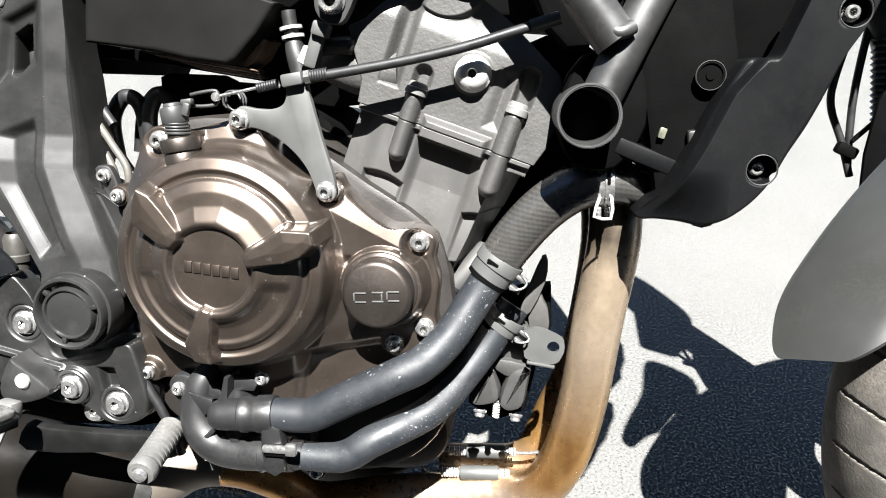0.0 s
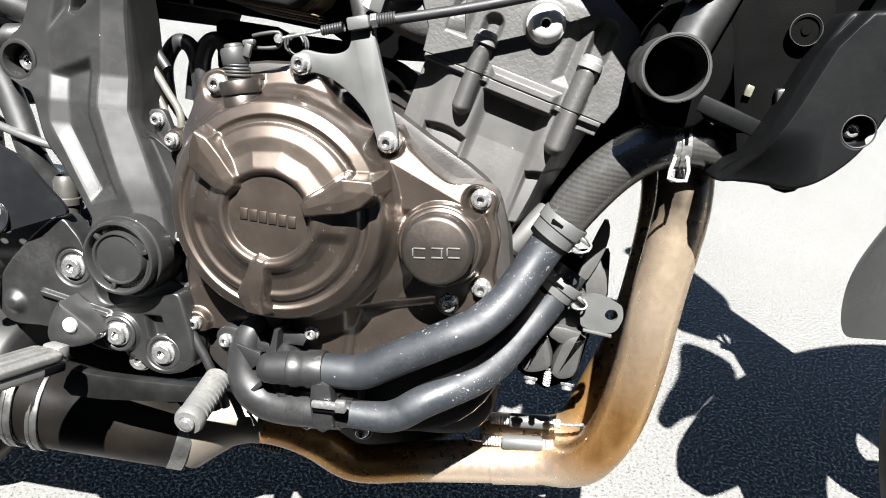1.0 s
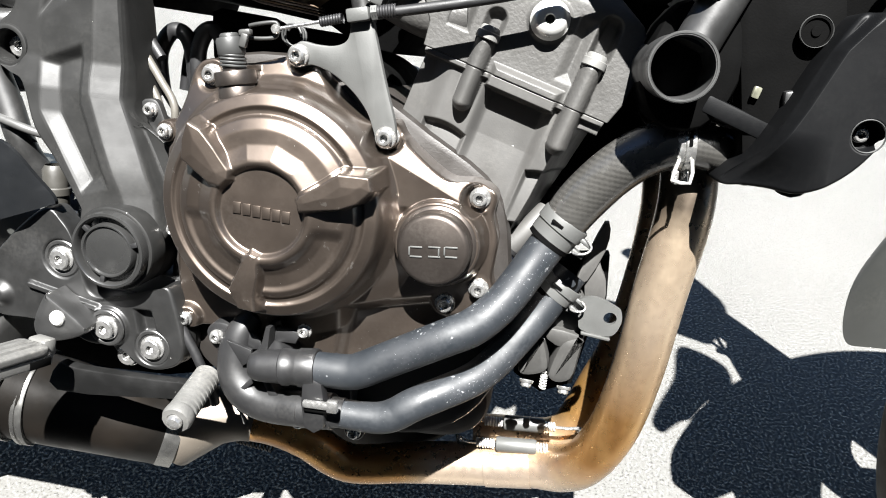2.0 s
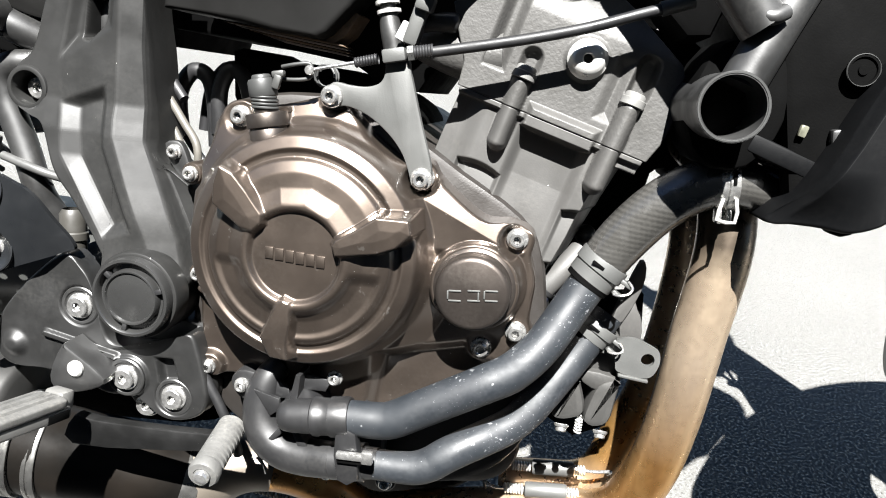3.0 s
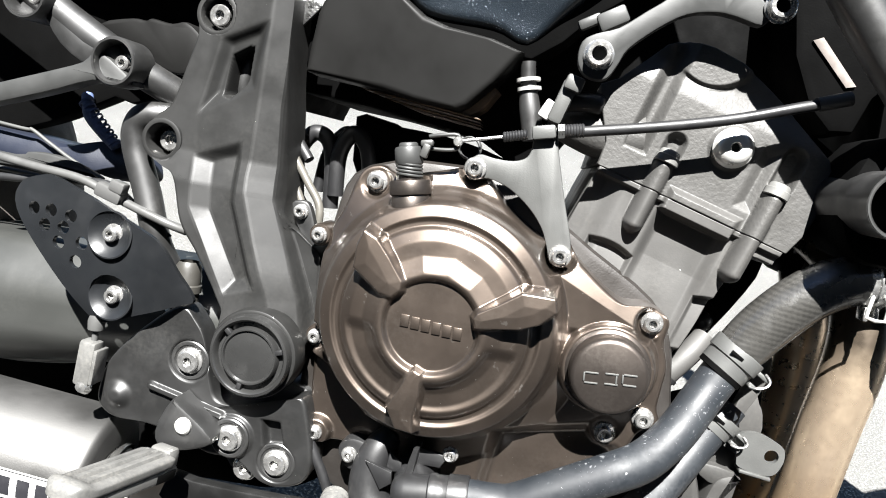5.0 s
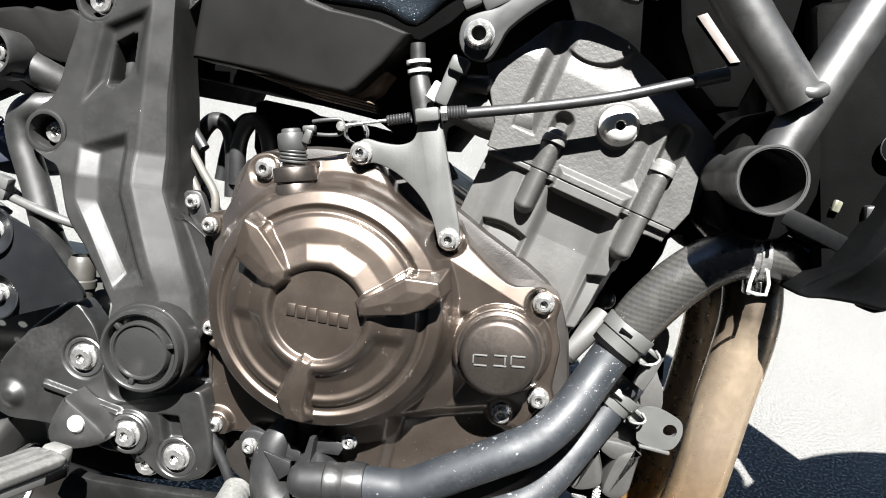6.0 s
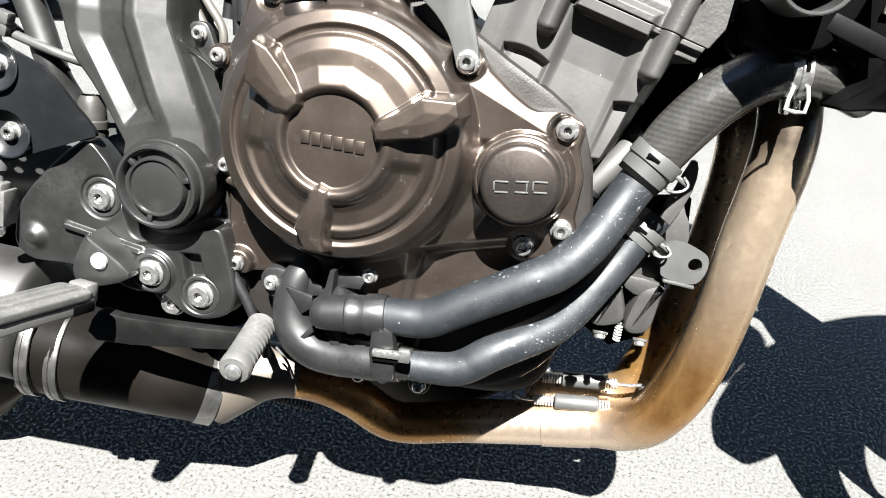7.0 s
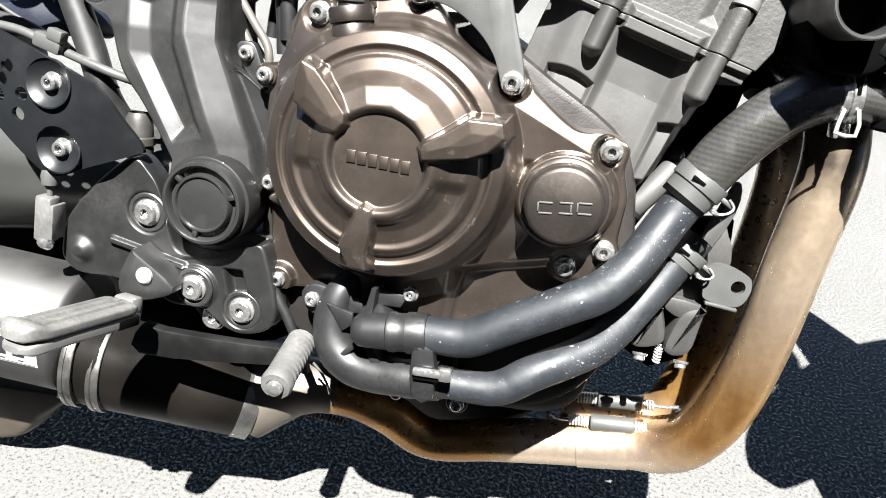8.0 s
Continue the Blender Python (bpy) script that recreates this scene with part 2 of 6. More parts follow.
    nt.links.new(sp.outputs[2], zb.inputs[0])
    wob = nt.nodes.new("ShaderNodeMath")
    wob.operation = "MULTIPLY"
    nt.links.new(zb.outputs[0], wob.inputs[0])
    nt.links.new(which.outputs[0], wob.inputs[1])
    wob2 = nt.nodes.new("ShaderNodeMapRange")
    wob2.inputs[1].default_value, wob2.inputs[2].default_value, wob2.inputs[4].default_value = 0.05, 0.5, 0.9
    nt.links.new(wob.outputs[0], wob2.inputs[0])
    inv = nt.nodes.new("ShaderNodeMath")
    inv.operation = "SUBTRACT"
    inv.inputs[0].default_value = 1.0
    nt.links.new(both.outputs[0], inv.inputs[1])
    amt = nt.nodes.new("ShaderNodeMath")
    amt.operation = "MULTIPLY"
    nt.links.new(wob2.outputs[0], amt.inputs[0])
    nt.links.new(inv.outputs[0], amt.inputs[1])
    stain = nt.nodes.new("ShaderNodeMix")
    stain.data_type, stain.blend_type = "RGBA", "MULTIPLY"
    stain.inputs[7].default_value = (0.66, 0.44, 0.17, 1)
    nt.links.new(amt.outputs[0], stain.inputs[0])
    nt.links.new(pale.outputs[2], stain.inputs[6])
    # the top end goes nearly black: the shade there is put into the colour
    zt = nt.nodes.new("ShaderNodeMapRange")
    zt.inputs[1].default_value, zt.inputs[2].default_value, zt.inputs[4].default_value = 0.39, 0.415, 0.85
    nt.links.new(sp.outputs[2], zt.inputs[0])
    shaded_end = nt.nodes.new("ShaderNodeMix")
    shaded_end.data_type = "RGBA"
    shaded_end.inputs[7].default_value = (0.016, 0.013, 0.012, 1)
    nt.links.new(zt.outputs[0], shaded_end.inputs[0])
    # paler, less tinted colour between the stain and the dark top end
    zp = nt.nodes.new("ShaderNodeMapRange")
    zp.inputs[1].default_value, zp.inputs[2].default_value, zp.inputs[4].default_value = 0.24, 0.33, 0.62
    nt.links.new(sp.outputs[2], zp.inputs[0])
    bloom = nt.nodes.new("ShaderNodeMix")
    bloom.data_type = "RGBA"
    bloom.inputs[7].default_value = (0.56, 0.47, 0.37, 1)
    nt.links.new(zp.outputs[0], bloom.inputs[0])
    nt.links.new(stain.outputs[2], bloom.inputs[6])
    nt.links.new(bloom.outputs[2], shaded_end.inputs[6])
    nt.links.new(shaded_end.outputs[2], bs.inputs["Base Color"])
    bs.inputs["Metallic"].default_value = 0.82
    return m


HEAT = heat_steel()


def asphalt():
    """Worn grey asphalt: uneven stone flecks, fine grit and broad tone changes."""
    m = bpy.data.materials.new("worn_asphalt")
    m.use_nodes = True
    nt = m.node_tree
    bs = nt.nodes["Principled BSDF"]
    link = nt.links.new
    tc = nt.nodes.new("ShaderNodeTexCoord")

    def noise_tex(scale, detail, rough):
        n = nt.nodes.new("ShaderNodeTexNoise")
        n.inputs["Scale"].default_value, n.inputs["Detail"].default_value, n.inputs["Roughness"].default_value = scale, detail, rough
        link(tc.outputs["Object"], n.inputs["Vector"])
        return n.outputs[0]

    flecks, grit, broad = noise_tex(270, 3, 0.62), noise_tex(700, 2, 0.5), noise_tex(2.2, 5, 0.5)
    cr = nt.nodes.new("ShaderNodeValToRGB")
    fill_ramp(cr.color_ramp, [(0.3, (0.02, 0.0197, 0.0186)), (0.38, (0.042, 0.0414, 0.039)), (0.44, (0.066, 0.0651, 0.0614)), (0.56, (0.072, 0.0711, 0.0672)),
                              (0.64, (0.082, 0.0815, 0.0782)), (0.72, (0.12, 0.12, 0.117))])
    link(flecks, cr.inputs[0])
    colour = cr.outputs[0]
    for src, amount, low, high in ((grit, 0.3, 0.7, 1.2), (broad, 0.5, 0.85, 1.12)):
        mx = nt.nodes.new("ShaderNodeMix")
        mx.data_type, mx.blend_type = "RGBA", "MULTIPLY"
        mx.inputs[0].default_value = amount
        r = nt.nodes.new("ShaderNodeMapRange")
        r.inputs[1].default_value, r.inputs[2].default_value, r.inputs[3].default_value, r.inputs[4].default_value = 0.3, 0.7, low, high
        link(src, r.inputs[0])
        link(colour, mx.inputs[6])
        link(r.outputs[0], mx.inputs[7])
        colour = mx.outputs[2]
    link(colour, bs.inputs["Base Color"])
    bs.inputs["Roughness"].default_value = 0.6
    bs.inputs["Specular IOR Level"].default_value = 0.12
    bump = nt.nodes.new("ShaderNodeBump")
    bump.inputs["Strength"].default_value, bump.inputs["Distance"].default_value = 0.2, 0.001
    link(flecks, bump.inputs["Height"])
    link(bump.outputs[0], bs.inputs["Normal"])
    # the bare stone faces are polished and lie at all angles
    gloss = nt.nodes.new("ShaderNodeMapRange")
    gloss.inputs[1].default_value, gloss.inputs[2].default_value = 0.5, 0.62
    link(flecks, gloss.inputs[0])
    link(gloss.outputs[0], bs.inputs["Coat Weight"])
    bs.inputs["Coat Roughness"].default_value, bs.inputs["Coat IOR"].default_value = 0.25, 2.0
    facet = nt.nodes.new("ShaderNodeBump")
    facet.inputs["Strength"].default_value, facet.inputs["Distance"].default_value = 1.0, 0.004
    link(grit, facet.inputs["Height"])
    link(facet.outputs[0], bs.inputs["Coat Normal"])
    return m


ASPHALT = asphalt()
PLASTER = material("grey_render", (0.35, 0.34, 0.32), 0.85, 0.0, 0.12, 3, 0.5, 160)

# ---- mesh helpers; machine coordinates in millimetres: u ahead, v away from the camera's side, w up ----
MM = 0.001
LEAN_ANGLE = 13.0
bike = tagged(new("motorcycle"), "dark naked motorcycle leaning on its side stand, bronze engine cover", "motorcycle")
bike.matrix_world = pose(0, 0.565, 0, -LEAN_ANGLE, 0, 0)


def mesh_of(name, verts, faces, mat, smooth=True, sharp=38):
    me = bpy.data.meshes.new(name)
    me.from_pydata([tuple(c * MM for c in p) for p in verts], [], faces)
    me.validate()
    bm = bmesh.new()
    bm.from_mesh(me)
    bmesh.ops.remove_doubles(bm, verts=bm.verts, dist=0.00002)
    bmesh.ops.recalc_face_normals(bm, faces=bm.faces)
    bm.to_mesh(me)
    bm.free()
    me.materials.append(mat)
    if smooth:
        me.shade_smooth()
        me.set_sharp_from_angle(angle=radians(sharp))
    return me


def piece(name, me, parent=None, label="", m=None):
    """Links a mesh as a part under the machine or under another part."""
    ob = new(name, me)
    ob.parent = parent or bike
    if m is not None:
        ob.matrix_basis = m
    if label:
        ob["label"] = label
    return ob


def join(*sets):
    verts, faces = [], []
    for v, f in sets:
        k = len(verts)
        verts += list(v)
        faces += [tuple(i + k for i in q) for q in f]
    return verts, faces


def spline(pts, per=6, closed=False):
    """Catmull-Rom through points of any dimension."""
    p = np.array(pts, float)
    n = len(p)
    out = []
    for i in range(n if closed else n - 1):
        a, b, c, d = (p[(i + k) % n] if closed else p[min(max(i + k, 0), n - 1)] for k in (-1, 0, 1, 2))
        for t in np.linspace(0, 1, per, endpoint=False):
            out.append(0.5 * (2 * b + (c - a) * t + (2 * a - 5 * b + 4 * c - d) * t * t + (3 * b - a - 3 * c + d) * t ** 3))
    if not closed:
        out.append(p[-1])
    return np.array(out)


def tube(pts, radius, seg=18, per=6, caps=True, hollow=0.0, curve=True):
    """A round tube along points (u, v, w); radius a number or one for each point."""
    p = np.array(pts, float)
    r = np.full(len(p), float(radius)) if np.isscalar(radius) else np.array(radius, float)
    pr = spline(np.column_stack([p, r]), per) if curve and len(p) > 2 else np.column_stack([p, r])
    p, r = pr[:, :3], pr[:, 3]
    tan = np.gradient(p, axis=0)
    tan /= np.linalg.norm(tan, axis=1)[:, None]
    ref = np.array([0, 0, 1.0]) if abs(tan[0][2]) < 0.9 else np.array([1.0, 0, 0])
    x = np.cross(ref, tan[0])
    x /= np.linalg.norm(x)
    verts, faces = [], []
    ang = np.linspace(0, 2 * np.pi, seg, endpoint=False)

    def ring(c, t, rr):
        nonlocal x
        x = x - t * np.dot(x, t)
        x /= np.linalg.norm(x)
        y = np.cross(t, x)
        k = len(verts)
        verts.extend((c + rr * (np.cos(a) * x + np.sin(a) * y)) for a in ang)
        return k

    rows = [ring(p[i], tan[i], r[i]) for i in range(len(p))]
    if hollow:
        rows += [ring(p[i], tan[i], r[i] - hollow) for i in range(len(p) - 1, -1, -1)]
        rows.append(rows[0])
    for a, b in zip(rows, rows[1:]):
        faces += [(a + i, a + (i + 1) % seg, b + (i + 1) % seg, b + i) for i in range(seg)]
    if caps and not hollow:
        faces += [tuple(rows[0] + i for i in reversed(range(seg))), tuple(rows[-1] + i for i in range(seg))]
    return [tuple(q) for q in verts], faces


def lathe(profile, centre=(0, 0, 0), axis=(0, -1, 0), seg=32):
    """Turns (radius, distance along the axis) pairs about an axis through centre."""
    z = Vector(axis).normalized()
    x = z.orthogonal().normalized() if abs(z.z) > 0.9 else z.cross(Vector((0, 0, 1))).normalized()
    y = z.cross(x)
    c = Vector(centre)
    verts, faces = [], []
    for r, d in profile:
        for i in range(seg):
            a = 2 * math.pi * i / seg
            verts.append(tuple(c + z * d + (x * math.cos(a) + y * math.sin(a)) * max(r, 0.001)))
    for k in range(len(profile) - 1):
        faces += [(k * seg + i, k * seg + (i + 1) % seg, (k + 1) * seg + (i + 1) % seg, (k + 1) * seg + i) for i in range(seg)]
    return verts, faces


def box(cu, cv, cw, su, sv, sw, m=None, bevel=1.0):
    """A box with chamfered edges, turned by m about its centre."""
    b = min(bevel, su / 3, sv / 3, sw / 3)
    bm = bmesh.new()
    bmesh.ops.create_cube(bm, size=1.0)
    for q in bm.verts:
        q.co = Vector((q.co.x * su, q.co.y * sv, q.co.z * sw))
    bmesh.ops.bevel(bm, geom=list(bm.edges), offset=b, segments=2, affect="EDGES", profile=0.5)
    c = Vector((cu, cv, cw))
    verts = [tuple(c + ((m @ q.co) if m is not None else q.co)) for q in bm.verts]
    bm.verts.index_update()
    faces = [tuple(q.index for q in f.verts) for f in bm.faces]
    bm.free()
    return verts, faces


def turn(rx=0, ry=0, rz=0):
    return Euler([radians(a) for a in (rx, ry, rz)]).to_matrix()


def plate(outline, h_front, thick, round_edge=2.0, smooth=0, tilt=None):
    """A plate with a rounded front edge: outline in (u, w), its front h_front out from the machine's middle.
    tilt(u, w): what is added to the front's height there."""
    o = spline(outline, smooth, True) if smooth else np.array(outline, float)
    area = 0.5 * np.sum(o[:, 0] * np.roll(o[:, 1], -1) - np.roll(o[:, 0], -1) * o[:, 1])
    if area < 0:
        o = o[::-1]
    e = np.roll(o, -1, 0) - np.roll(o, 1, 0)
    nrm = np.column_stack([e[:, 1], -e[:, 0]])
    nrm /= np.maximum(np.linalg.norm(nrm, axis=1), 1e-6)[:, None]
    n = len(o)
    verts, faces = [], []
    steps = [(0.0, thick), (0.0, round_edge), (0.3 * round_edge, 0.3 * round_edge), (round_edge, 0.0)]
    for inset, down in steps:
        q = o - nrm * inset
        verts += [(a, -(h_front - down + (tilt(a, b) if tilt else 0)), b) for a, b in q]
    for k in range(3):
        faces += [(k * n + i, k * n + (i + 1) % n, (k + 1) * n + (i + 1) % n, (k + 1) * n + i) for i in range(n)]
    faces += [tuple(3 * n + i for i in range(n)), tuple(reversed(range(n)))]
    return verts, faces


def poly_dist(u, w, poly):
    """Distance to a polygon's edge, positive inside."""
    p = np.array(poly, float)
    best = np.full(u.shape, 1e9)
    inside = np.zeros(u.shape, bool)
    for a, b in zip(p, np.roll(p, -1, 0)):
        d = b - a
        t = np.clip(((u - a[0]) * d[0] + (w - a[1]) * d[1]) / (d @ d), 0, 1)
        best = np.minimum(best, np.hypot(u - a[0] - t * d[0], w - a[1] - t * d[1]))
        cross = (a[1] > w) != (b[1] > w)
        with np.errstate(divide="ignore", invalid="ignore"):
            inside ^= cross & (u < (b[0] - a[0]) * (w - a[1]) / (b[1] - a[1]) + a[0])
    return np.where(inside, best, -best)


def step(x):
    x = np.clip(x, 0, 1)
    return x * x * (3 - 2 * x)


def raise_to(h, d, top, soft):
    """Lifts the surface to top where d > 0, over a flank soft wide."""
    return np.maximum(h, h + (top - h) * step(d / soft))


def sink_to(h, d, low, soft):
    return np.minimum(h, h + (low - h) * step(d / soft))


def relief(outline, centre, height, rings=90, around=320, back=30.0, round_edge=3.0, smooth=6, power=0.85):
    """A cast body seen from its side: rings between a centre and its outline, lifted by height(u, w)."""
    o = spline(outline, smooth, True)
    seg = np.linalg.norm(np.roll(o, -1, 0) - o, axis=1)
    s = np.concatenate([[0], np.cumsum(seg)])
    loop = np.vstack([o, o[:1]])
    at = np.linspace(0, s[-1], around, endpoint=False)
    o = np.column_stack([np.interp(at, s, loop[:, 0]), np.interp(at, s, loop[:, 1])])
    c = np.array(centre, float)
    f = np.linspace(0, 1, rings + 1)[1:] ** power
    uw = c + f[:, None, None] * (o - c)
    u, w = uw[..., 0], uw[..., 1]
    h = height(u, w)
    rim = np.hypot(u - o[:, 0], w - o[:, 1])
    h = h - round_edge * (1 - np.sqrt(np.clip(1 - (1 - np.clip(rim / round_edge, 0, 1)) ** 2, 0, 1)))
    verts = [(a, -b, d) for a, b, d in zip(u.ravel(), h.ravel(), w.ravel())]
    faces = [(k * around + i, k * around + (i + 1) % around, (k + 1) * around + (i + 1) % around, (k + 1) * around + i)
             for k in range(rings - 1) for i in range(around)]
    verts.append((c[0], -float(height(c[:1], c[1:])[0]), c[1]))
    faces += [(len(verts) - 1, i, (i + 1) % around) for i in range(around)]
    k, last = len(verts), (rings - 1) * around
    verts += [(a, -(b - back), d) for a, b, d in zip(u[-1], h[-1], w[-1])]
    faces += [(last + i, last + (i + 1) % around, k + (i + 1) % around, k + i) for i in range(around)]
    faces.append(tuple(k + i for i in range(around)))
    return verts, faces


def out(u, h, w, axis=(0, -1, 0), spin=0.0):
    """A place on the machine's side, local z pointing out along axis."""
    q = Vector(axis).normalized().to_track_quat("Z", "Y").to_matrix().to_4x4()
    return Matrix.Translation((u * MM, -h * MM, w * MM)) @ q @ pose(0, 0, 0, 0, 0, spin)


def bolt_mesh(name, flange, head, tall, socket, mat=None):
    """A flanged socket-head bolt that stands on z = 0."""
    prof = [(flange, 0), (flange, 1.2), (flange * 0.93, 1.9), (head, 2.3), (head, tall - 0.8), (head - 0.8, tall), (socket + 0.5, tall), (socket, tall - 0.5)]
    v, f = lathe(prof, (0, 0, 0), (0, 0, 1), 24)
    hexa = []
    for d in (tall - 0.5, tall - 3.5):
        hexa += [(socket * math.cos(math.pi * i / 3), socket * math.sin(math.pi * i / 3), d) for i in range(6)]
    hf = [(i, (i + 1) % 6, 6 + (i + 1) % 6, 6 + i) for i in range(6)] + [tuple(range(6, 12))]
    return mesh_of(name, *join((v, f), (hexa, hf)), mat or STEEL)


BOLT = bolt_mesh("bolt", 7.4, 5.2, 7.0, 2.5)
BOLT_SMALL = bolt_mesh("small_bolt", 5.6, 4.2, 5.5, 2.0)
BOLT_BIG = bolt_mesh("big_bolt", 9.6, 7.8, 5.5, 3.0)
BOLT_COVER = bolt_mesh("cover_bolt", 9.4, 7.8, 8.0, 3.2)


def bolt(me, u, h, w, parent, label="", axis=(0, -1, 0)):
    return piece("bolt", me, parent, label, out(u, h, w, axis, (u * 37 + w * 11) % 60))

# ---- ground ----
def ground_sheet():
    bm = bmesh.new()
    bmesh.ops.create_grid(bm, x_segments=40, y_segments=40, size=1.0)
    for q in bm.verts:
        for k in (0, 1):
            q.co[k] = math.copysign(abs(q.co[k]) ** 3, q.co[k]) * 400
    me = bpy.data.meshes.new("ground")
    bm.to_mesh(me)
    bm.free()
    me.materials.append(ASPHALT)
    return tagged(new("ground", me), "pale worn asphalt ground in hard sunlight", "ground", kind="structure")



def add_shade_wall():
    """An unseen rendered wall, added behind the camera to shade near ground and reflections."""
    bm = bmesh.new()
    bmesh.ops.create_cube(bm, size=1.0)
    for q in bm.verts:
        q.co = Vector((q.co.x * 9.0, q.co.y * 0.16 - 1.08, (q.co.z + 0.5) * 2.36))
    bmesh.ops.bevel(bm, geom=list(bm.edges), offset=0.012, segments=2, affect="EDGES")
    me = bpy.data.meshes.new("shade_wall")
    bm.to_mesh(me)
    bm.free()
    me.materials.append(PLASTER)
    return tagged(new("shade_wall", me), "unseen plain grey wall added to shade the near ground", "wall", kind="structure")


ground_sheet()
add_shade_wall()

# ---- engine ----
CLUTCH = np.array([-152.0, 380.0])
CAP = np.array([-39.0, 370.0])
COVER_BOLTS = [(-212, 459), (-147, 480), (-83, 435), (-16, 403), (-8, 339), (-30, 324), (-226, 275), (-237, 344), (-246, 415)]
COVER_OUTLINE = [(-232, 436), (-225, 462), (-213, 470), (-198, 467), (-174, 473), (-150, 480), (-136, 473), (-121, 458), (-104, 447), (-92, 444), (-80, 446),
                 (-70, 434), (-40, 414), (-20, 414), (-5, 406), (-5, 392), (0, 376), (0, 360), (0, 347), (3, 336), (-8, 328), (-16, 310), (-40, 276),
                 (-95, 256), (-150, 262), (-205, 270), (-228, 268), (-234, 290), (-237, 316), (-238, 344), (-239, 372), (-240, 400), (-238, 420)]
RIB_FRONT = [(-129.5, 392), (-127, 397), (-115, 405.5), (-102, 416), (-79, 417), (-76, 405), (-86, 394.5), (-98, 389), (-126, 383.5)]
RIB_REAR = [(-204, 435), (-192, 430), (-182, 419), (-171.5, 405.5), (-171.5, 398), (-178, 391.5), (-188, 393), (-208, 406), (-208, 421)]
RIB_LOW = [(-163, 347), (-157, 354), (-150.5, 351.5), (-148.5, 336), (-150, 322), (-148, 309), (-164, 310), (-172.5, 324)]
RING_R = [0, 28.6, 30.2, 32.5, 34.5, 44, 53, 60, 61.5, 65, 67, 75, 77.5, 80, 86, 102, 200]
RING_H = [235, 235, 238.6, 239.2, 238.8, 234.2, 233.0, 229.4, 226.6, 226.2, 228.2, 224.6, 219, 209, 199.5, 191, 189]
FACETS = [radians(a) for a in (118.5, 96, 66, 43.5)]


def cover_height(u, w):
    r = np.hypot(u - CLUTCH[0], w - CLUTCH[1])
    # the crown above the middle disc is cut in flat facets
    flat = np.max([(u - CLUTCH[0]) * math.cos(a) + (w - CLUTCH[1]) * math.sin(a) for a in FACETS], axis=0) * 1.02
    crown = step((r - 31) / 3) * step((52 - r) / 6) * np.clip((w - CLUTCH[1] - 0.62 * np.abs(u - CLUTCH[0] - 5)) / 4, 0, 1)
    re = r + (flat - r) * crown
    h = sum(np.interp(re + k, RING_R, RING_H) for k in (-0.7, -0.25, 0.25, 0.7)) / 4
    # the face falls away a little under the front rib, and a shallow window is cast below it
    h = h - 3.0 * step((r - 34) / 6) * step((57 - r) / 5) * step((-(w - CLUTCH[1]) - 4) / 10)
    # boss round the small cap
    rc = np.hypot(u - CAP[0], w - CAP[1])
    h = np.maximum(h, 189 + 20 * step((35 - rc) / 7))
    # web between dome and cap, with its upper edge standing proud
    web = poly_dist(u, w, [(-96, 450), (-70, 446), (-30, 424), (0, 412), (-10, 392), (-40, 385), (-90, 385)])
    fall = (u + 74) * 0.39 + (w - 434) * 0.92
    h = raise_to(h, web, 203 - 0.34 * np.clip(fall + 13, 0, 20), 7)
    brow = poly_dist(u, w, [(-165, 466), (-140, 467), (-112, 447), (-100, 436), (-118, 440), (-140, 455), (-165, 458)])
    h = raise_to(h, brow, 207 - 0.3 * np.clip(w - 455, -8, 12), 8)
    # shelf under the lower right
    h = sink_to(h, poly_dist(u, w, [(-105, 312), (-40, 330), (-10, 312), (-20, 220), (-115, 220)]), 181, 12)
    # lower rear corner
    h = sink_to(h, poly_dist(u, w, [(-242, 336), (-222, 330), (-190, 300), (-165, 292), (-160, 220), (-260, 220)]), 184, 6)
    for rib, top in ((RIB_FRONT, 243), (RIB_REAR, 241.5), (RIB_LOW, 240)):
        d = poly_dist(u, w, rib)
        h = raise_to(h, d + 0.6, top + 0.12 * np.clip(d, 0, 10), 3.6)
    for a, b in COVER_BOLTS:
        rb = np.hypot(u - a, w - b)
        h = h + (190 - h) * step((12.5 - rb) / 4)
    # channel where the release shaft enters from above
    rs = np.abs(u + 180 + 0.23 * (w - 440))
    h = np.where((w > 420) & (w < 470) & (rs < 11.5), np.maximum(h, 200 + np.sqrt(np.clip(11.5 ** 2 - rs ** 2, 0, None)) * 1.5), h)
    return h


clutch_cover = piece("clutch_cover", mesh_of("clutch_cover", *relief(COVER_OUTLINE, (-135, 376), cover_height, 190, 620, 40), BRONZE, sharp=80), None,
                     "bronze cast clutch cover with three ribs")
for a, b in COVER_BOLTS:
    if a < -225:
        piece("boss", mesh_of("boss", *lathe([(8.5, -24), (8.0, -1.5), (7, 0), (0.1, 0)], (a, -189, b), (0, -1, 0), 28), BRONZE), clutch_cover)
    bolt(BOLT if a > -225 else BOLT_SMALL, a, 190, b, clutch_cover)


def bar_row(name, spots, h, mat, parent, label):
    """Raised plain bars in place of lettering: (u, w, width, height, slant) each."""
    for u, w, du, dw, sl in spots:
        piece(name, mesh_of(name, *box(u, -h, w, du, 1.6, dw, turn(0, sl, 0), 0.35), mat), parent, label)


bar_row("emblem_bar", [(-168.8 + i * 6.75, 380.2 - i * 0.25, 5.4, 7.6, -2) for i in range(6)], 235.2, BRONZE, clutch_cover, "raised bars of a cast emblem")

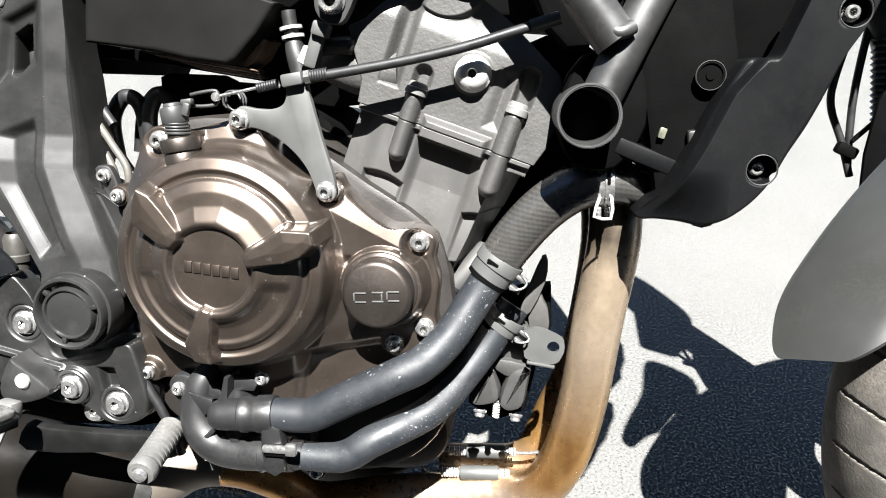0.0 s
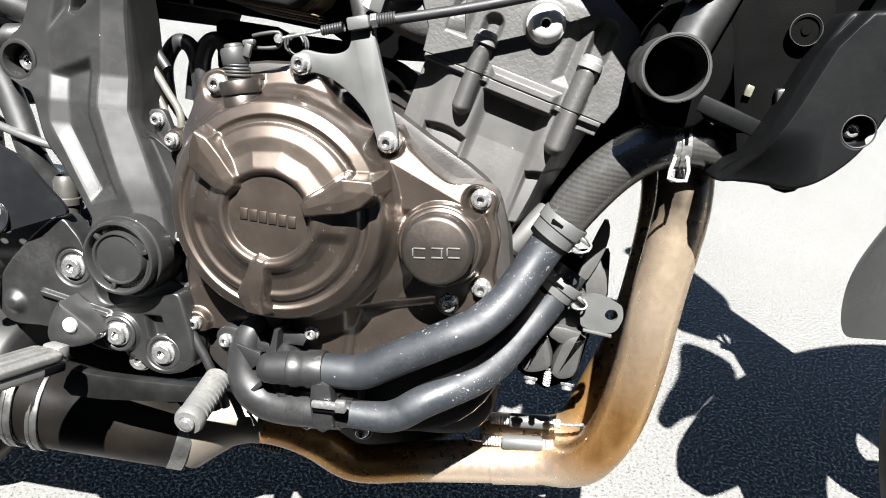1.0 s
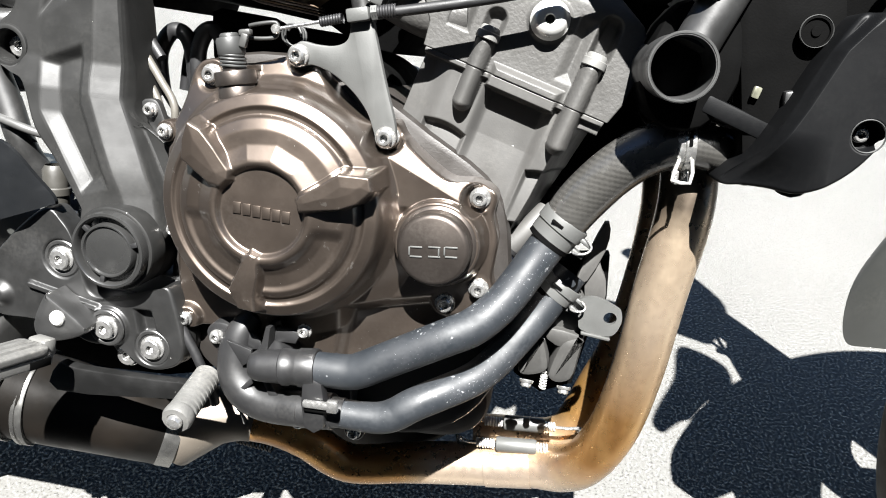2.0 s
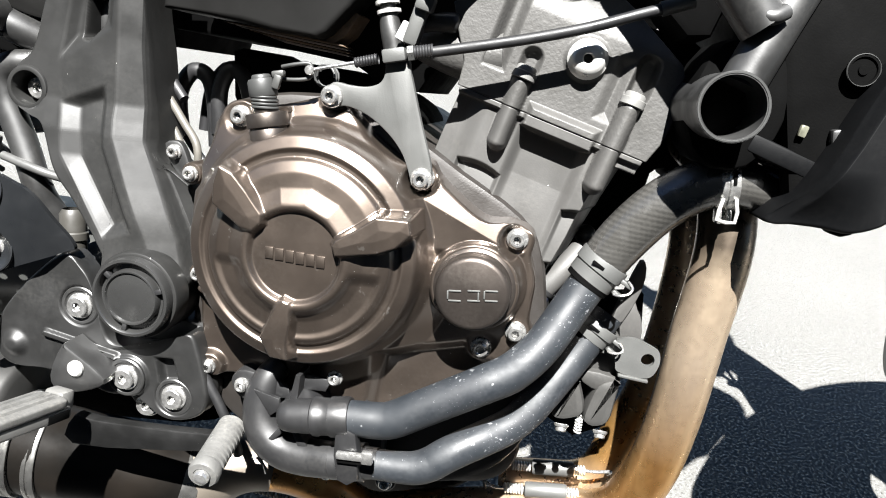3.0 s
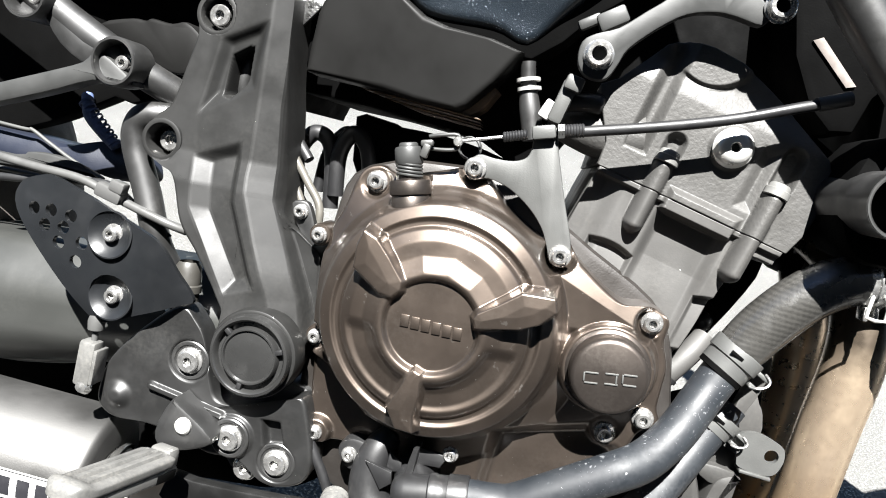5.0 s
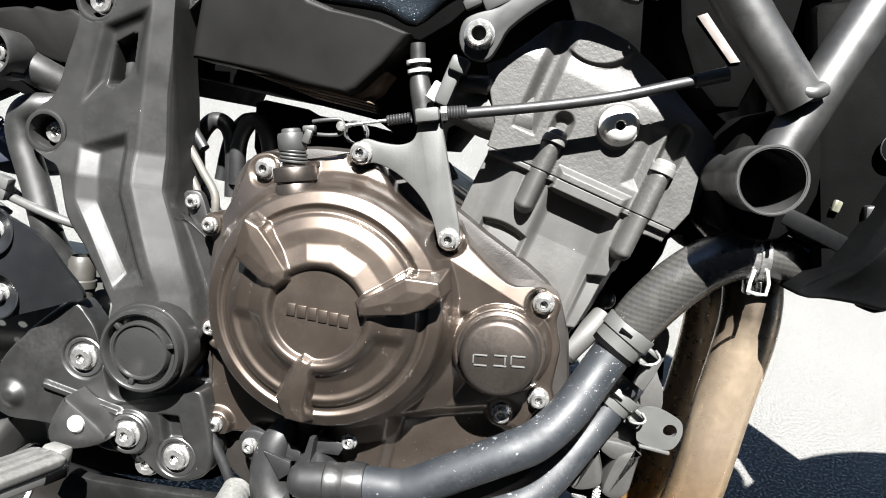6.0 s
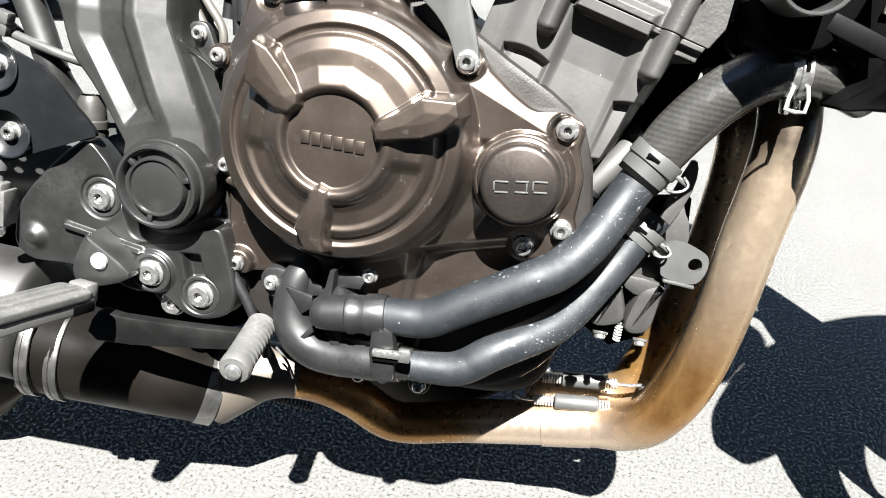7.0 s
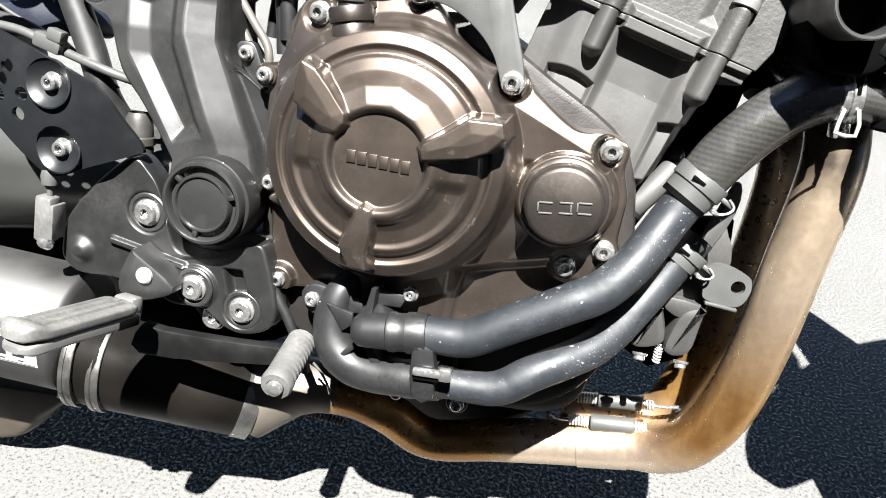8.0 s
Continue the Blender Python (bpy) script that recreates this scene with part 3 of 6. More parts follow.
cap_prof = [(0, 224), (21.0, 224), (23.0, 223.2), (24.2, 221.4), (24.6, 217), (24.8, 210), (27, 209), (28.6, 206.5), (29, 195)]
cover_cap = piece("cover_cap", mesh_of("cover_cap", *lathe([(r, h) for r, h in cap_prof], (CAP[0], 0, CAP[1]), (0, -1, 0), 64), BRONZE_CAP), None,
                  "round bronze cap on the engine cover")
logo = []
for i, cu in enumerate((-50, -38, -27)):
    for k, dw in enumerate((3.2, -3.2)):
        logo.append((cu + 0.6 * k, 369.5 + 0.25 * (cu + 38) * 0.6 + dw, 8.2, 1.1, -6))
    logo.append((cu - 4.2 if i != 1 else cu + 3.2, 369.5 + 0.15 * (cu + 38), 1.1, 5.6, -6))
bar_row("emblem_bar", logo, 224.0, BRACKET, cover_cap, "thin pale bar of an engine emblem")

# crankcase behind the covers
case_prof = [(-250, 300), (-245, 420), (-225, 468), (-140, 478), (-60, 440), (-5, 405), (12, 350), (20, 300), (5, 240), (-40, 205), (-120, 200), (-190, 215), (-235, 250)]
piece("crankcase", mesh_of("crankcase", *plate(case_prof, 172, 300, 6, 4), CASE_DARK), None, "dark cast crankcase")
sump = [(-150, 235), (-20, 240), (10, 215), (0, 182), (-40, 168), (-120, 170), (-150, 190)]
piece("oil_sump", mesh_of("oil_sump", *plate(sump, 110, 200, 8, 4), CASE_DARK))

# cylinder block and head, tilted ahead
TILT_CYL = radians(15)
CYL = np.array([5.0, 477.0])


def cyl_local(u, w):
    du, dw = u - CYL[0], w - CYL[1]
    return du * math.cos(TILT_CYL) - dw * math.sin(TILT_CYL), du * math.sin(TILT_CYL) + dw * math.cos(TILT_CYL)


def cyl_world(p, q):
    return (CYL[0] + p * math.cos(TILT_CYL) + q * math.sin(TILT_CYL), CYL[1] - p * math.sin(TILT_CYL) + q * math.cos(TILT_CYL))


def pill(p, q, p0, q0, q1, r):
    """Distance inside an upright rod from q0 to q1."""
    t = np.clip(q, q0, q1)
    return r - np.hypot(p - p0, q - t)


def rod(h, d, r, base, lift):
    return np.maximum(h, np.where(d > 0, base + lift * np.sqrt(np.clip(1 - (1 - d / r) ** 2, 0, 1)), -1e3))


def block_height(u, w):
    p, q = cyl_local(u, w)
    h = np.full(u.shape, 170.0)
    h -= 7 * step((-52 - p) / 16)
    # recessed middle panel under the joint
    h = h - 7 * np.minimum(np.minimum(step((p + 31) / 9), step((22 - p) / 9)), step((-8 - q) / 2.5)) * np.exp(-np.clip(-40 - q, 0, None) / 60)
    # steps in the side walls
    for p0, p1, q0, deep in ((-62, -28, -41, 8), (18, 60, -45, 9), (14, 60, -86, 9)):
        into = np.minimum(np.minimum(p - p0, p1 - p), q0 - q - 0.012 * (p - 0.5 * (p0 + p1)) ** 2)
        h = h - deep * step(into / 4) * np.exp(-np.clip(q0 - q, 0, None) / 34)
    # the front wall slopes away
    edge = np.interp(q, [-128, -97, -67, -39, -15], [24.7, 26.4, 29.6, 31, 34])
    h = h - 4.2 * np.clip(p - edge, 0, 24) * step((-10 - q) / 3)
    # stud tubes standing clear of the wall
    h = rod(h, pill(p, q, -39.5, -24, 10, 7.2), 7.2, 166, 17 - 0.0 * q)
    h = rod(h, pill(p, q, 31.5, -26, 10, 7.6), 7.6, 166, 18)
    # flange at the joint
    h = raise_to(h, np.minimum(q + 5, 30 - q), 174, 2.0)
    h = raise_to(h, np.minimum(np.minimum(q + 9, 30 - q), np.minimum(p + 30, 21 - p)), 178.5, 2.5)
    return h


def dense(corners):
    o = []
    for a, b in zip(corners, corners[1:] + corners[:1]):
        o += [tuple(np.array(a) * (1 - t) + np.array(b) * t) for t in (0, 0.12, 0.5, 0.88)]
    return o


block_line = dense([cyl_world(p, q) for p, q in [(-76, 0), (-30, 0), (30, 0), (54, 0), (53, -14), (48, -45), (38, -85), (26, -110), (-30, -125), (-76, -105), (-78, -60), (-77, -20)]])
cylinder_block = piece("cylinder_block", mesh_of("cylinder_block", *relief(block_line, cyl_world(-8, -50), block_height, 130, 440, 300, 0.8, 3), CASE_GREY, sharp=80), None,
                       "grey painted cylinder block with cast recesses")


def head_height(u, w):
    p, q = cyl_local(u, w)
    h = np.full(u.shape, 174.0)
    h -= 6 * step((q - 62) / 20)
    rd = np.hypot(p + 43, q - 103)
    h = raise_to(h, 31 - rd, 172.5, 4)
    h = h - 1.0 * step((1.6 - np.abs(28.5 - rd)) / 1.2)
    h = raise_to(h, np.minimum(np.minimum(q + 30, 9 - q), np.minimum(p + 30, 22 - p)), 179.5, 5)
    h = rod(h, pill(p, q, -39.5, -20, 17, 7.2), 7.2, 170, 13)
    h = rod(h, pill(p, q, 31.5, -20, 27, 7.6), 7.6, 170, 14)
    # scooped seats above the stud tubes
    h = sink_to(h, pill(p, q, 32.5, 38, 56, 8.5), 165, 5)
    h = sink_to(h, pill(p, q, -39, 28, 34, 8), 167, 5)
    # boss of the big plug
    h = raise_to(h, 16 - np.hypot(p + 6, q - 46), 177, 5)
    h = sink_to(h, np.minimum(np.minimum(p + 70, -52 - p), q - 18), 165, 8)
    h = sink_to(h, np.minimum(np.minimum(p - 10, 26 - p), np.minimum(q - 12, 58 - q)), 169, 10)
    return h


head_line = dense([cyl_world(p, q) for p, q in [(-78, 0.3), (-30, 0.3), (30, 0.3), (56, 0.3), (60, 14), (62.5, 50), (51, 64.5), (26, 77.5), (10, 85.5), (-7, 92), (-24, 97), (-44, 98.5), (-60, 97), (-72, 89.5), (-81, 73), (-90, 57), (-100, 48), (-92, 34), (-80, 16)]])
cylinder_head = piece("cylinder_head", mesh_of("cylinder_head", *relief(head_line, cyl_world(-16, 46), head_height, 120, 420, 290, 0.8, 3), HEAD_GREY, sharp=80), None,
                      "grey cylinder head with a rough cast paint")
plug_at = cyl_world(-6, 46)
plug = lathe([(13, 0), (13, 2), (12, 3), (11.2, 5), (10, 7.5), (7, 9), (3.6, 9.4), (3.0, 8.8), (3.0, 5)], (plug_at[0], -176, plug_at[1]), (0, -1, 0), 40)
piece("head_plug", mesh_of("head_plug", *plug, WHITE_STEEL), cylinder_head, "polished steel plug screw")
for p, q in ((-39.5, 25), (31.5, 35)):
    cu, cw = cyl_world(p, q)
    ax = (math.sin(TILT_CYL), 0.05, math.cos(TILT_CYL))
    piece("stud_cap", mesh_of("stud_cap", *lathe([(7.2, -6), (8.2, -5.4), (8.2, -1), (7.0, -0.4), (6.6, 2.2), (5.6, 3.2), (0.1, 3.4)], (cu, -176.5, cw), ax, 28), STUD), cylinder_head, "bright stud cap")
lug = cyl_world(60, 46)
piece("lug", mesh_of("lug", *lathe([(6, 0), (6, 6), (4.5, 9), (0.1, 9)], (lug[0], -166, lug[1]), (1, -0.3, 0.25), 20), HEAD_GREY), cylinder_head)

# release shaft on top of the clutch cover
SH = (-180, -212)
AX = (-0.23, 0.0, 1.0)


def on_shaft(d):
    return (SH[0] + AX[0] * d, SH[1], 440 + d)


shaft = piece("release_shaft", mesh_of("release_shaft", *lathe(
    [(9.5, -18), (11.4, -8), (12.0, 3), (12.4, 4), (12.5, 14.6), (11.9, 15.4), (11.9, 16), (13.3, 16.6), (13.5, 17.4), (13.5, 24.4), (12.9, 25.4), (9, 25.8), (7.4, 26.2), (7.4, 37)], on_shaft(0), AX, 44), BRONZE_CAP), None,
    "bronze clutch release housing")
coil = []
for i in range(0, 4 * 20 + 1):
    a = i * 2 * math.pi / 20
    c = Vector(on_shaft(26.6 + i * 8.6 / 80))
    coil.append((c.x + 8.0 * math.cos(a), c.y + 8.0 * math.sin(a), c.z))
piece("return_spring", mesh_of("return_spring", *tube(coil, 0.95, 8, 1), HANGER), shaft, "dark steel return spring")
piece("shaft_cap", mesh_of("shaft_cap", *lathe([(8.4, 35.4), (9.0, 36.2), (9.0, 45), (8.2, 46.6), (6.2, 47), (6.0, 48.6), (5.2, 49.4), (0.1, 49.6)], on_shaft(0), AX, 36), HANGER), shaft, "grey lever cap")
arm_c = on_shaft(46)
piece("lever_arm", mesh_of("lever_arm", *join(box(arm_c[0] + 12, arm_c[1] - 2, arm_c[2] + 4, 8, 6, 4, turn(0, -12, 0), 1.2), box(arm_c[0] + 12, arm_c[1] - 4, arm_c[2] - 1, 5, 4, 9, turn(0, 12, 0), 1.2)), CLAMP), shaft, "grey steel lever arm")

# bracket and cable to the lever
bracket_line = [(-147, 489), (-136, 488.5), (-124, 489), (-116, 493), (-114, 501), (-115, 512), (-108, 514), (-101, 514), (-97, 500), (-87, 470), (-78, 445), (-77, 434), (-82, 428), (-89, 431), (-93, 440), (-98, 450), (-108, 461), (-123, 471), (-138, 475), (-149, 472), (-154, 480)]
bracket = piece("cable_bracket", mesh_of("cable_bracket", *plate(bracket_line, 201, 5, 1.2, 4), BRACKET), None, "grey pressed cable bracket")
bolt(BOLT, -147, 201, 480, bracket)
bolt(BOLT, -83, 201, 435, bracket)
piece("cable_seat", mesh_of("cable_seat", *box(-108.5, -203, 510, 15, 9, 8.5, turn(0, -14, 0), 1.5), BRACKET), bracket)
cable = piece("clutch_cable", mesh_of("clutch_cable", *tube([(-100, -203, 512), (-82, -202, 515.5), (-34, -200, 527.5), (5, -199, 539), (37, -198, 551), (62, -197, 560)], 3.4, 16), CABLE), None, "black clutch cable")
piece("ferrule", mesh_of("ferrule", *tube([(48, -197.5, 555), (66, -196.5, 562)], 4.4, 16, 1), BRACKET), cable, "grey cable ferrule")
piece("threaded_sleeve", mesh_of("threaded_sleeve", *lathe([(2.9 + 0.5 * (i % 2), i * 0.9) for i in range(18)], (-133, -204.5, 502.5), (0.96, 0.0, 0.28), 16), CABLE), cable)
piece("threaded_end", mesh_of("threaded_end", *lathe([(4.0 + 0.5 * (i % 2), i * 0.9) for i in range(19)], (-100, -203, 512), (0.975, 0.0, 0.22), 16), CABLE), cable)
piece("sleeve_nut", mesh_of("sleeve_nut", *lathe([(0, 0), (5.0, 0), (5.0, 4), (0, 4)], (-100, -203, 512), (0.97, 0, 0.23), 6), BRACKET, False), cable)
piece("inner_wire", mesh_of("inner_wire", *tube([(-160, -206, 495), (-132, -204.5, 503)], 1.1, 8, 1), STEEL), cable, "bright inner wire")
frame_pts = [(-179, -208, 494.5), (-170, -209, 497), (-161, -208, 498.5), (-159.5, -208, 494), (-161, -208, 489.5), (-170, -209, 487.5), (-179, -208, 487)]
clevis_ob = piece("clevis", mesh_of("clevis", *tube(frame_pts, 1.3, 10, 3), HANGER), cable, "small dark steel clevis")
piece("pin", mesh_of("pin", *lathe([(0.1, 2.4), (2.6, 2.2), (3.2, 1.2), (3.2, 0), (1.6, 0), (1.6, -6)], (-160, -210, 494.5), (0, -1, 0), 18), STEEL), clevis_ob)
loop = [(-154 + 7 * math.cos(i * math.pi / 8), -199 + 0.3 * i, 492 + 7 * math.sin(i * math.pi / 8)) for i in range(40)]
piece("spring_coil", mesh_of("spring_coil", *tube(loop, 0.8, 8, 1), HANGER), clevis_ob, "dark spring coil")

# water pump
PUMP = [(-183, 286), (-191, 270), (-192, 248), (-185, 228), (-171, 213), (-150, 204), (-129, 202), (-104, 204), (-92, 214), (-92, 248), (-104, 268), (-112, 286), (-128, 293), (-150, 290), (-166, 292)]
water_pump = piece("water_pump", mesh_of("water_pump", *plate(PUMP, 190, 30, 4, 4), PLASTIC), None, "black moulded water pump housing")
piece("scroll", mesh_of("scroll", *tube([(-170, -190, 288), (-177, -195, 277), (-180, -198, 262), (-178, -201, 247), (-171, -204, 236), (-158, -207, 229.5), (-140, -210, 229), (-120, -213, 232)],
      [8, 11, 13, 14, 14.4, 14, 13.4, 12.8], 30, 8), PLASTIC), water_pump, "black moulded scroll of the pump")
inlet = lathe([(0.1, 0), (5, 0.4), (8.6, 2), (10.6, 5), (11.4, 10), (12.0, 22), (12.2, 25), (13.2, 26), (13.4, 29.5), (12.6, 31), (12.6, 36), (12.8, 38), (13.7, 38.3), (13.9, 50), (13.3, 51.4), (12, 51.6)],
              (-159.5, -222, 263.5), (0.988, 0, 0.15), 44)
piece("inlet_elbow", mesh_of("inlet_elbow", *inlet, PLASTIC), water_pump, "black moulded inlet elbow")
piece("elbow_root", mesh_of("elbow_root", *tube([(-148, -186, 264), (-147, -206, 265), (-143, -218, 266)], [17, 14, 11], 28), PLASTIC), water_pump)
piece("outlet_pipe", mesh_of("outlet_pipe", *tube([(-126, -212, 231), (-108, -214, 234), (-88, -215, 237)], [12.6, 12.2, 10.6], 30, 4), PLASTIC), water_pump, "black moulded outlet pipe")
FINS = [([(-154, 273), (-150.5, 293), (-147, 293), (-148, 275)], 219, 26), ([(-149, 290), (-128, 288), (-132, 279), (-148, 278)], 207, 3), ([(-182, 274), (-163, 270), (-162, 262), (-169, 256)], 212, 3),
        ([(-167, 282), (-158, 277), (-157, 270), (-168, 268)], 208, 3), ([(-172, 236), (-160, 250), (-157, 248), (-169, 234)], 217, 22), ([(-151, 250), (-141.5, 231), (-138, 231), (-139, 241), (-145, 250)], 217, 12)]
for o, hf, deep in FINS:
    piece("rib", mesh_of("rib", *plate(o, hf, deep, 0.7), PLASTIC), water_pump)
lug_b = [(-206, 270), (-199, 279), (-186, 278), (-180, 268), (-187, 258), (-199, 258)]
piece("ear", mesh_of("ear", *plate(lug_b, 196, 16, 2, 4), PLASTIC), water_pump)
for (a, b), hb in (((-197, 268), 196), ((-127, 289), 203), ((-175, 217), 192), ((-129, 209), 192), ((-85, 211), 194)):
    bolt(BOLT_SMALL, a, hb, b, water_pump)
piece("boss", mesh_of("boss", *lathe([(8, -26), (8, -1), (7, 0), (0.1, 0)], (-85, -194, 211), (0, -1, 0), 24), CASE_DARK), water_pump)
# clip that ties the two pipe ends
piece("band", mesh_of("band", *lathe([(12.0, 0), (13.2, 0.2), (13.4, 12), (13.2, 24), (11, 24.4)], (-121, -212.5, 231.5), (0.985, -0.05, 0.17), 40), PLASTIC), water_pump, "black clip band on the outlet")
piece("strap", mesh_of("strap", *plate([(-116, 264), (-102, 265), (-98, 232), (-112, 230)], 234, 9, 2, 2), PLASTIC), water_pump, "black strap between the two pipes")
piece("clip", mesh_of("clip", *box(-103, -237, 251.5, 20, 5, 5, turn(0, -4, 0), 1.4), STEEL), water_pump, "bright metal clip")
piece("clip_end", mesh_of("clip_end", *box(-92, -237, 252.5, 8, 5, 9, turn(0, -4, 0), 1.4), STEEL), water_pump, "bright clip end")
piece("slot", mesh_of("slot", *box(-103, -236, 247, 19, 2, 3.5, turn(0, -4, 0), 0.6), BLACK), water_pump, "dark slot in the band")

drain = tube([(-236, -188, 286), (-230, -192, 273), (-223, -193, 261), (-214, -193, 246), (-202, -192, 221), (-199, -190, 208)], 3.6, 14, 5)
piece("drain_hose", mesh_of("drain_hose", *drain, CABLE), None, "thin black drain hose")
piece("hose_clip", mesh_of("hose_clip", *tube(spline([(-206, -152, 196), (-198, -152, 188), (-192, -152, 178), (-190, -152, 172)], 3), 1.1, 8, 1), BRACKET), None)

# coolant hoses
upper_hose = piece("coolant_hose", mesh_of("coolant_hose", *tube(
    [(-110, -222, 271), (-96, -222.5, 272), (-85, -222.5, 273.5), (-77, -222.5, 277), (-66, -222.5, 284), (-50, -222, 294), (-22, -220, 311), (-8, -214, 318), (4, -206, 328), (14, -199, 341), (28, -188, 366), (42, -181, 392)],
    [11.8, 12.2, 12.4, 12.6, 12.6, 12.6, 12.8, 13, 13, 13, 13, 13], 32, 8), RUBBER), None,
    "dusty grey-black coolant hose")
lower_hose = piece("coolant_hose", mesh_of("coolant_hose", *tube(
    [(-92, -215, 236), (-74, -215, 237), (-62, -214.5, 238.5), (-52, -213.5, 243), (-38, -210, 253), (-6, -193, 268), (8, -182, 278), (20, -171, 292), (38, -157, 318), (56, -148, 350)],
    [10.4, 10.8, 11.4, 11.8, 12, 12.2, 12.4, 12.4, 12.4, 12.4], 32, 8), RUBBER), None,
    "dusty grey-black lower coolant hose")
top_hose = piece("radiator_hose", mesh_of("radiator_hose", *tube(
    [(38, -182, 386), (52, -184, 412), (70, -186, 436), (90, -186, 452), (112, -184, 458), (134, -180, 456), (156, -172, 450)], [15.2, 16.6, 16.6, 16.4, 15.6, 15, 15], 30, 8), BRAID), None,
    "woven dark radiator hose")


def spring_clamp(name, c, axis, r, parent, wide=8.0, mat=None, hook=True):
    """A flat spring band with two bent ears."""
    ax = Vector(axis).normalized()
    band = lathe([(r, -wide), (r + 0.6, -wide), (r + 0.8, -0.12 * wide), (r + 2.0, -0.02 * wide), (r + 2.2, wide * 0.9), (r + 1.8, wide), (r, wide)], c, axis, 40)
    ob = piece(name, mesh_of(name, *band, mat or CLAMP), parent, "grey two-step hose clamp band")
    piece("rubber_lip", mesh_of("rubber_lip", *lathe([(r - 0.6, -wide - 4), (r + 0.1, -wide - 3.6), (r + 0.2, -wide + 0.1)], c, axis, 36), BLACK), ob, "black rubber lip under the clamp")
    side = ax.cross(Vector((0, -1, 0))).normalized()
    rot = Matrix((ax, ax.cross(side), side)).transposed()
    slot = Vector(c) + Vector((0, -(r + 1.9), 0)) + ax * (wide * 0.5) - side * 5
    piece("slot", mesh_of("slot", *box(slot.x, slot.y, slot.z, 2.2, 1.6, 9, rot, 0.5), BLACK), ob, "dark slot in the band")
    for k in (-1, 1):
        p = Vector(c) + side * (r + 4) + ax * (k * wide * 0.5) + Vector((0, -5, 0))
        piece("ear", mesh_of("ear", *box(p.x, p.y, p.z, 3.0, 10, 9, rot, 0.9), mat or CLAMP), ob)
    if not hook:
        return ob
    q = [Vector(c) + side * (r + d) + ax * (wide * k) + Vector((0, -9 - e, 0)) for d, k, e in ((1, -0.6, 1), (4, -0.4, 3), (8, 0.1, 3), (8, 0.6, 2), (3, 0.8, 1))]
    piece("hook", mesh_of("hook", *tube([tuple(p) for p in q], 0.9, 8, 4), STEEL), ob, "bright clamp wire")
    return ob


spring_clamp("hose_clamp", (40, -182, 389), (0.5, 0.05, 0.86), 15.4, upper_hose, 9, BRACKET)
spring_clamp("hose_clamp", (49, -151, 337), (0.5, 0.1, 0.82), 13.4, lower_hose, 7, BRACKET)
spring_clamp("hose_clamp", (107, -184, 457), (0.97, 0.05, 0.12), 16.2, top_hose, 6, STEEL, False)
buckle = join(*[tube([(105, -201, 449), (103, -204, 442), (102.5, -204.5, 436), (108, -204.5, 435), (113.5, -204, 435.5), (114, -203.5, 442), (112.5, -201, 450)], 1.2, 8, 1)])
piece("wire_buckle", mesh_of("wire_buckle", *buckle, WHITE_STEEL), top_hose, "bright wire clamp buckle")

# grey housing and tab in front of the crankcase
reg = [(40, 306), (50, 330), (66, 334), (76, 318), (78, 300), (62, 298), (48, 298)]
regulator = piece("oil_cooler_housing", mesh_of("oil_cooler_housing", *plate(reg, 144, 34, 4, 3), CASE_MID), None, "grey cast housing beside the hoses")
for o in ([(46, 293), (52, 272), (42, 264), (31, 263), (29, 271), (35, 286), (42, 300)], [(58, 295), (69, 302), (74, 303.5), (73, 284), (70.5, 266.5), (59.6, 261), (52, 266), (53, 278)]):
    piece("leg", mesh_of("leg", *plate(o, 153, 26, 5, 3), CASE_MID), regulator)
# black sheet stands in for the shaded gap between and behind the legs
piece("leg_gap_sheet", mesh_of("leg_gap_sheet", *plate([(20, 336), (62, 357), (84, 361), (88, 327), (80, 298), (74, 250), (50, 237), (26, 250)], 122, 18, 2), BLACK), regulator, "black sheet for the shaded gap behind the legs")
for cu in (37, 66):
    bolt(BOLT_SMALL, cu, 150, 259, regulator, axis=(0, -0.4, -1))
pts = [(50 + 2.4 * math.cos(i * 0.8), -146 + 2.4 * math.sin(i * 0.8), 266 - i * 0.28) for i in range(50)]
piece("small_spring", mesh_of("small_spring", *tube(pts, 0.8, 6, 1), WHITE_STEEL), regulator, "small bright spring")
piece("web", mesh_of("web", *plate([(44, 305), (71, 303), (70, 297), (61, 290), (47, 295)], 151, 12, 2, 2), CASE_MID), regulator)
for o, hf in (([(61, 341), (63, 355), (67, 368), (74, 390), (78.5, 386), (78, 369), (69, 344)], 143), ([(69.5, 330), (68.5, 348), (73.5, 361.5), (79, 352), (83, 345), (84.7, 327)], 138)):
    piece("fin", mesh_of("fin", *plate(o, hf, 9, 1.2, 2), CASE_GREY), regulator)
joint = piece("thermostat_joint", mesh_of("thermostat_joint", *tube([(30, -140, 392), (22, -147, 381), (12, -151, 368), (5, -152, 358)], [8, 8.4, 8.4, 8.2], 24), CASE_GREY), None, "grey coolant joint with a blue plug")
piece("ring", mesh_of("ring", *lathe([(8, -1.5), (9.2, -1.5), (9.2, 1.5), (8, 1.5)], (8, -151.6, 362), (-0.55, -0.06, -0.83), 28), PLASTIC), joint, "black sealing ring")
piece("plug", mesh_of("plug", *lathe([(0.1, 13), (4.5, 12.4), (7, 9.5), (7.8, 4), (7.8, 0)], (6, -152, 360), (-0.2, -0.25, -0.95), 28), BLUE), joint, "small blue-grey plug")
piece("drain_screw", mesh_of("drain_screw", *lathe([(0.1, 9), (4, 8.2), (7, 5.4), (8, 1), (8, -6)], (35, -102, 397), (0, -1, 0.2), 24), FRAME), None, "round dark screw head")

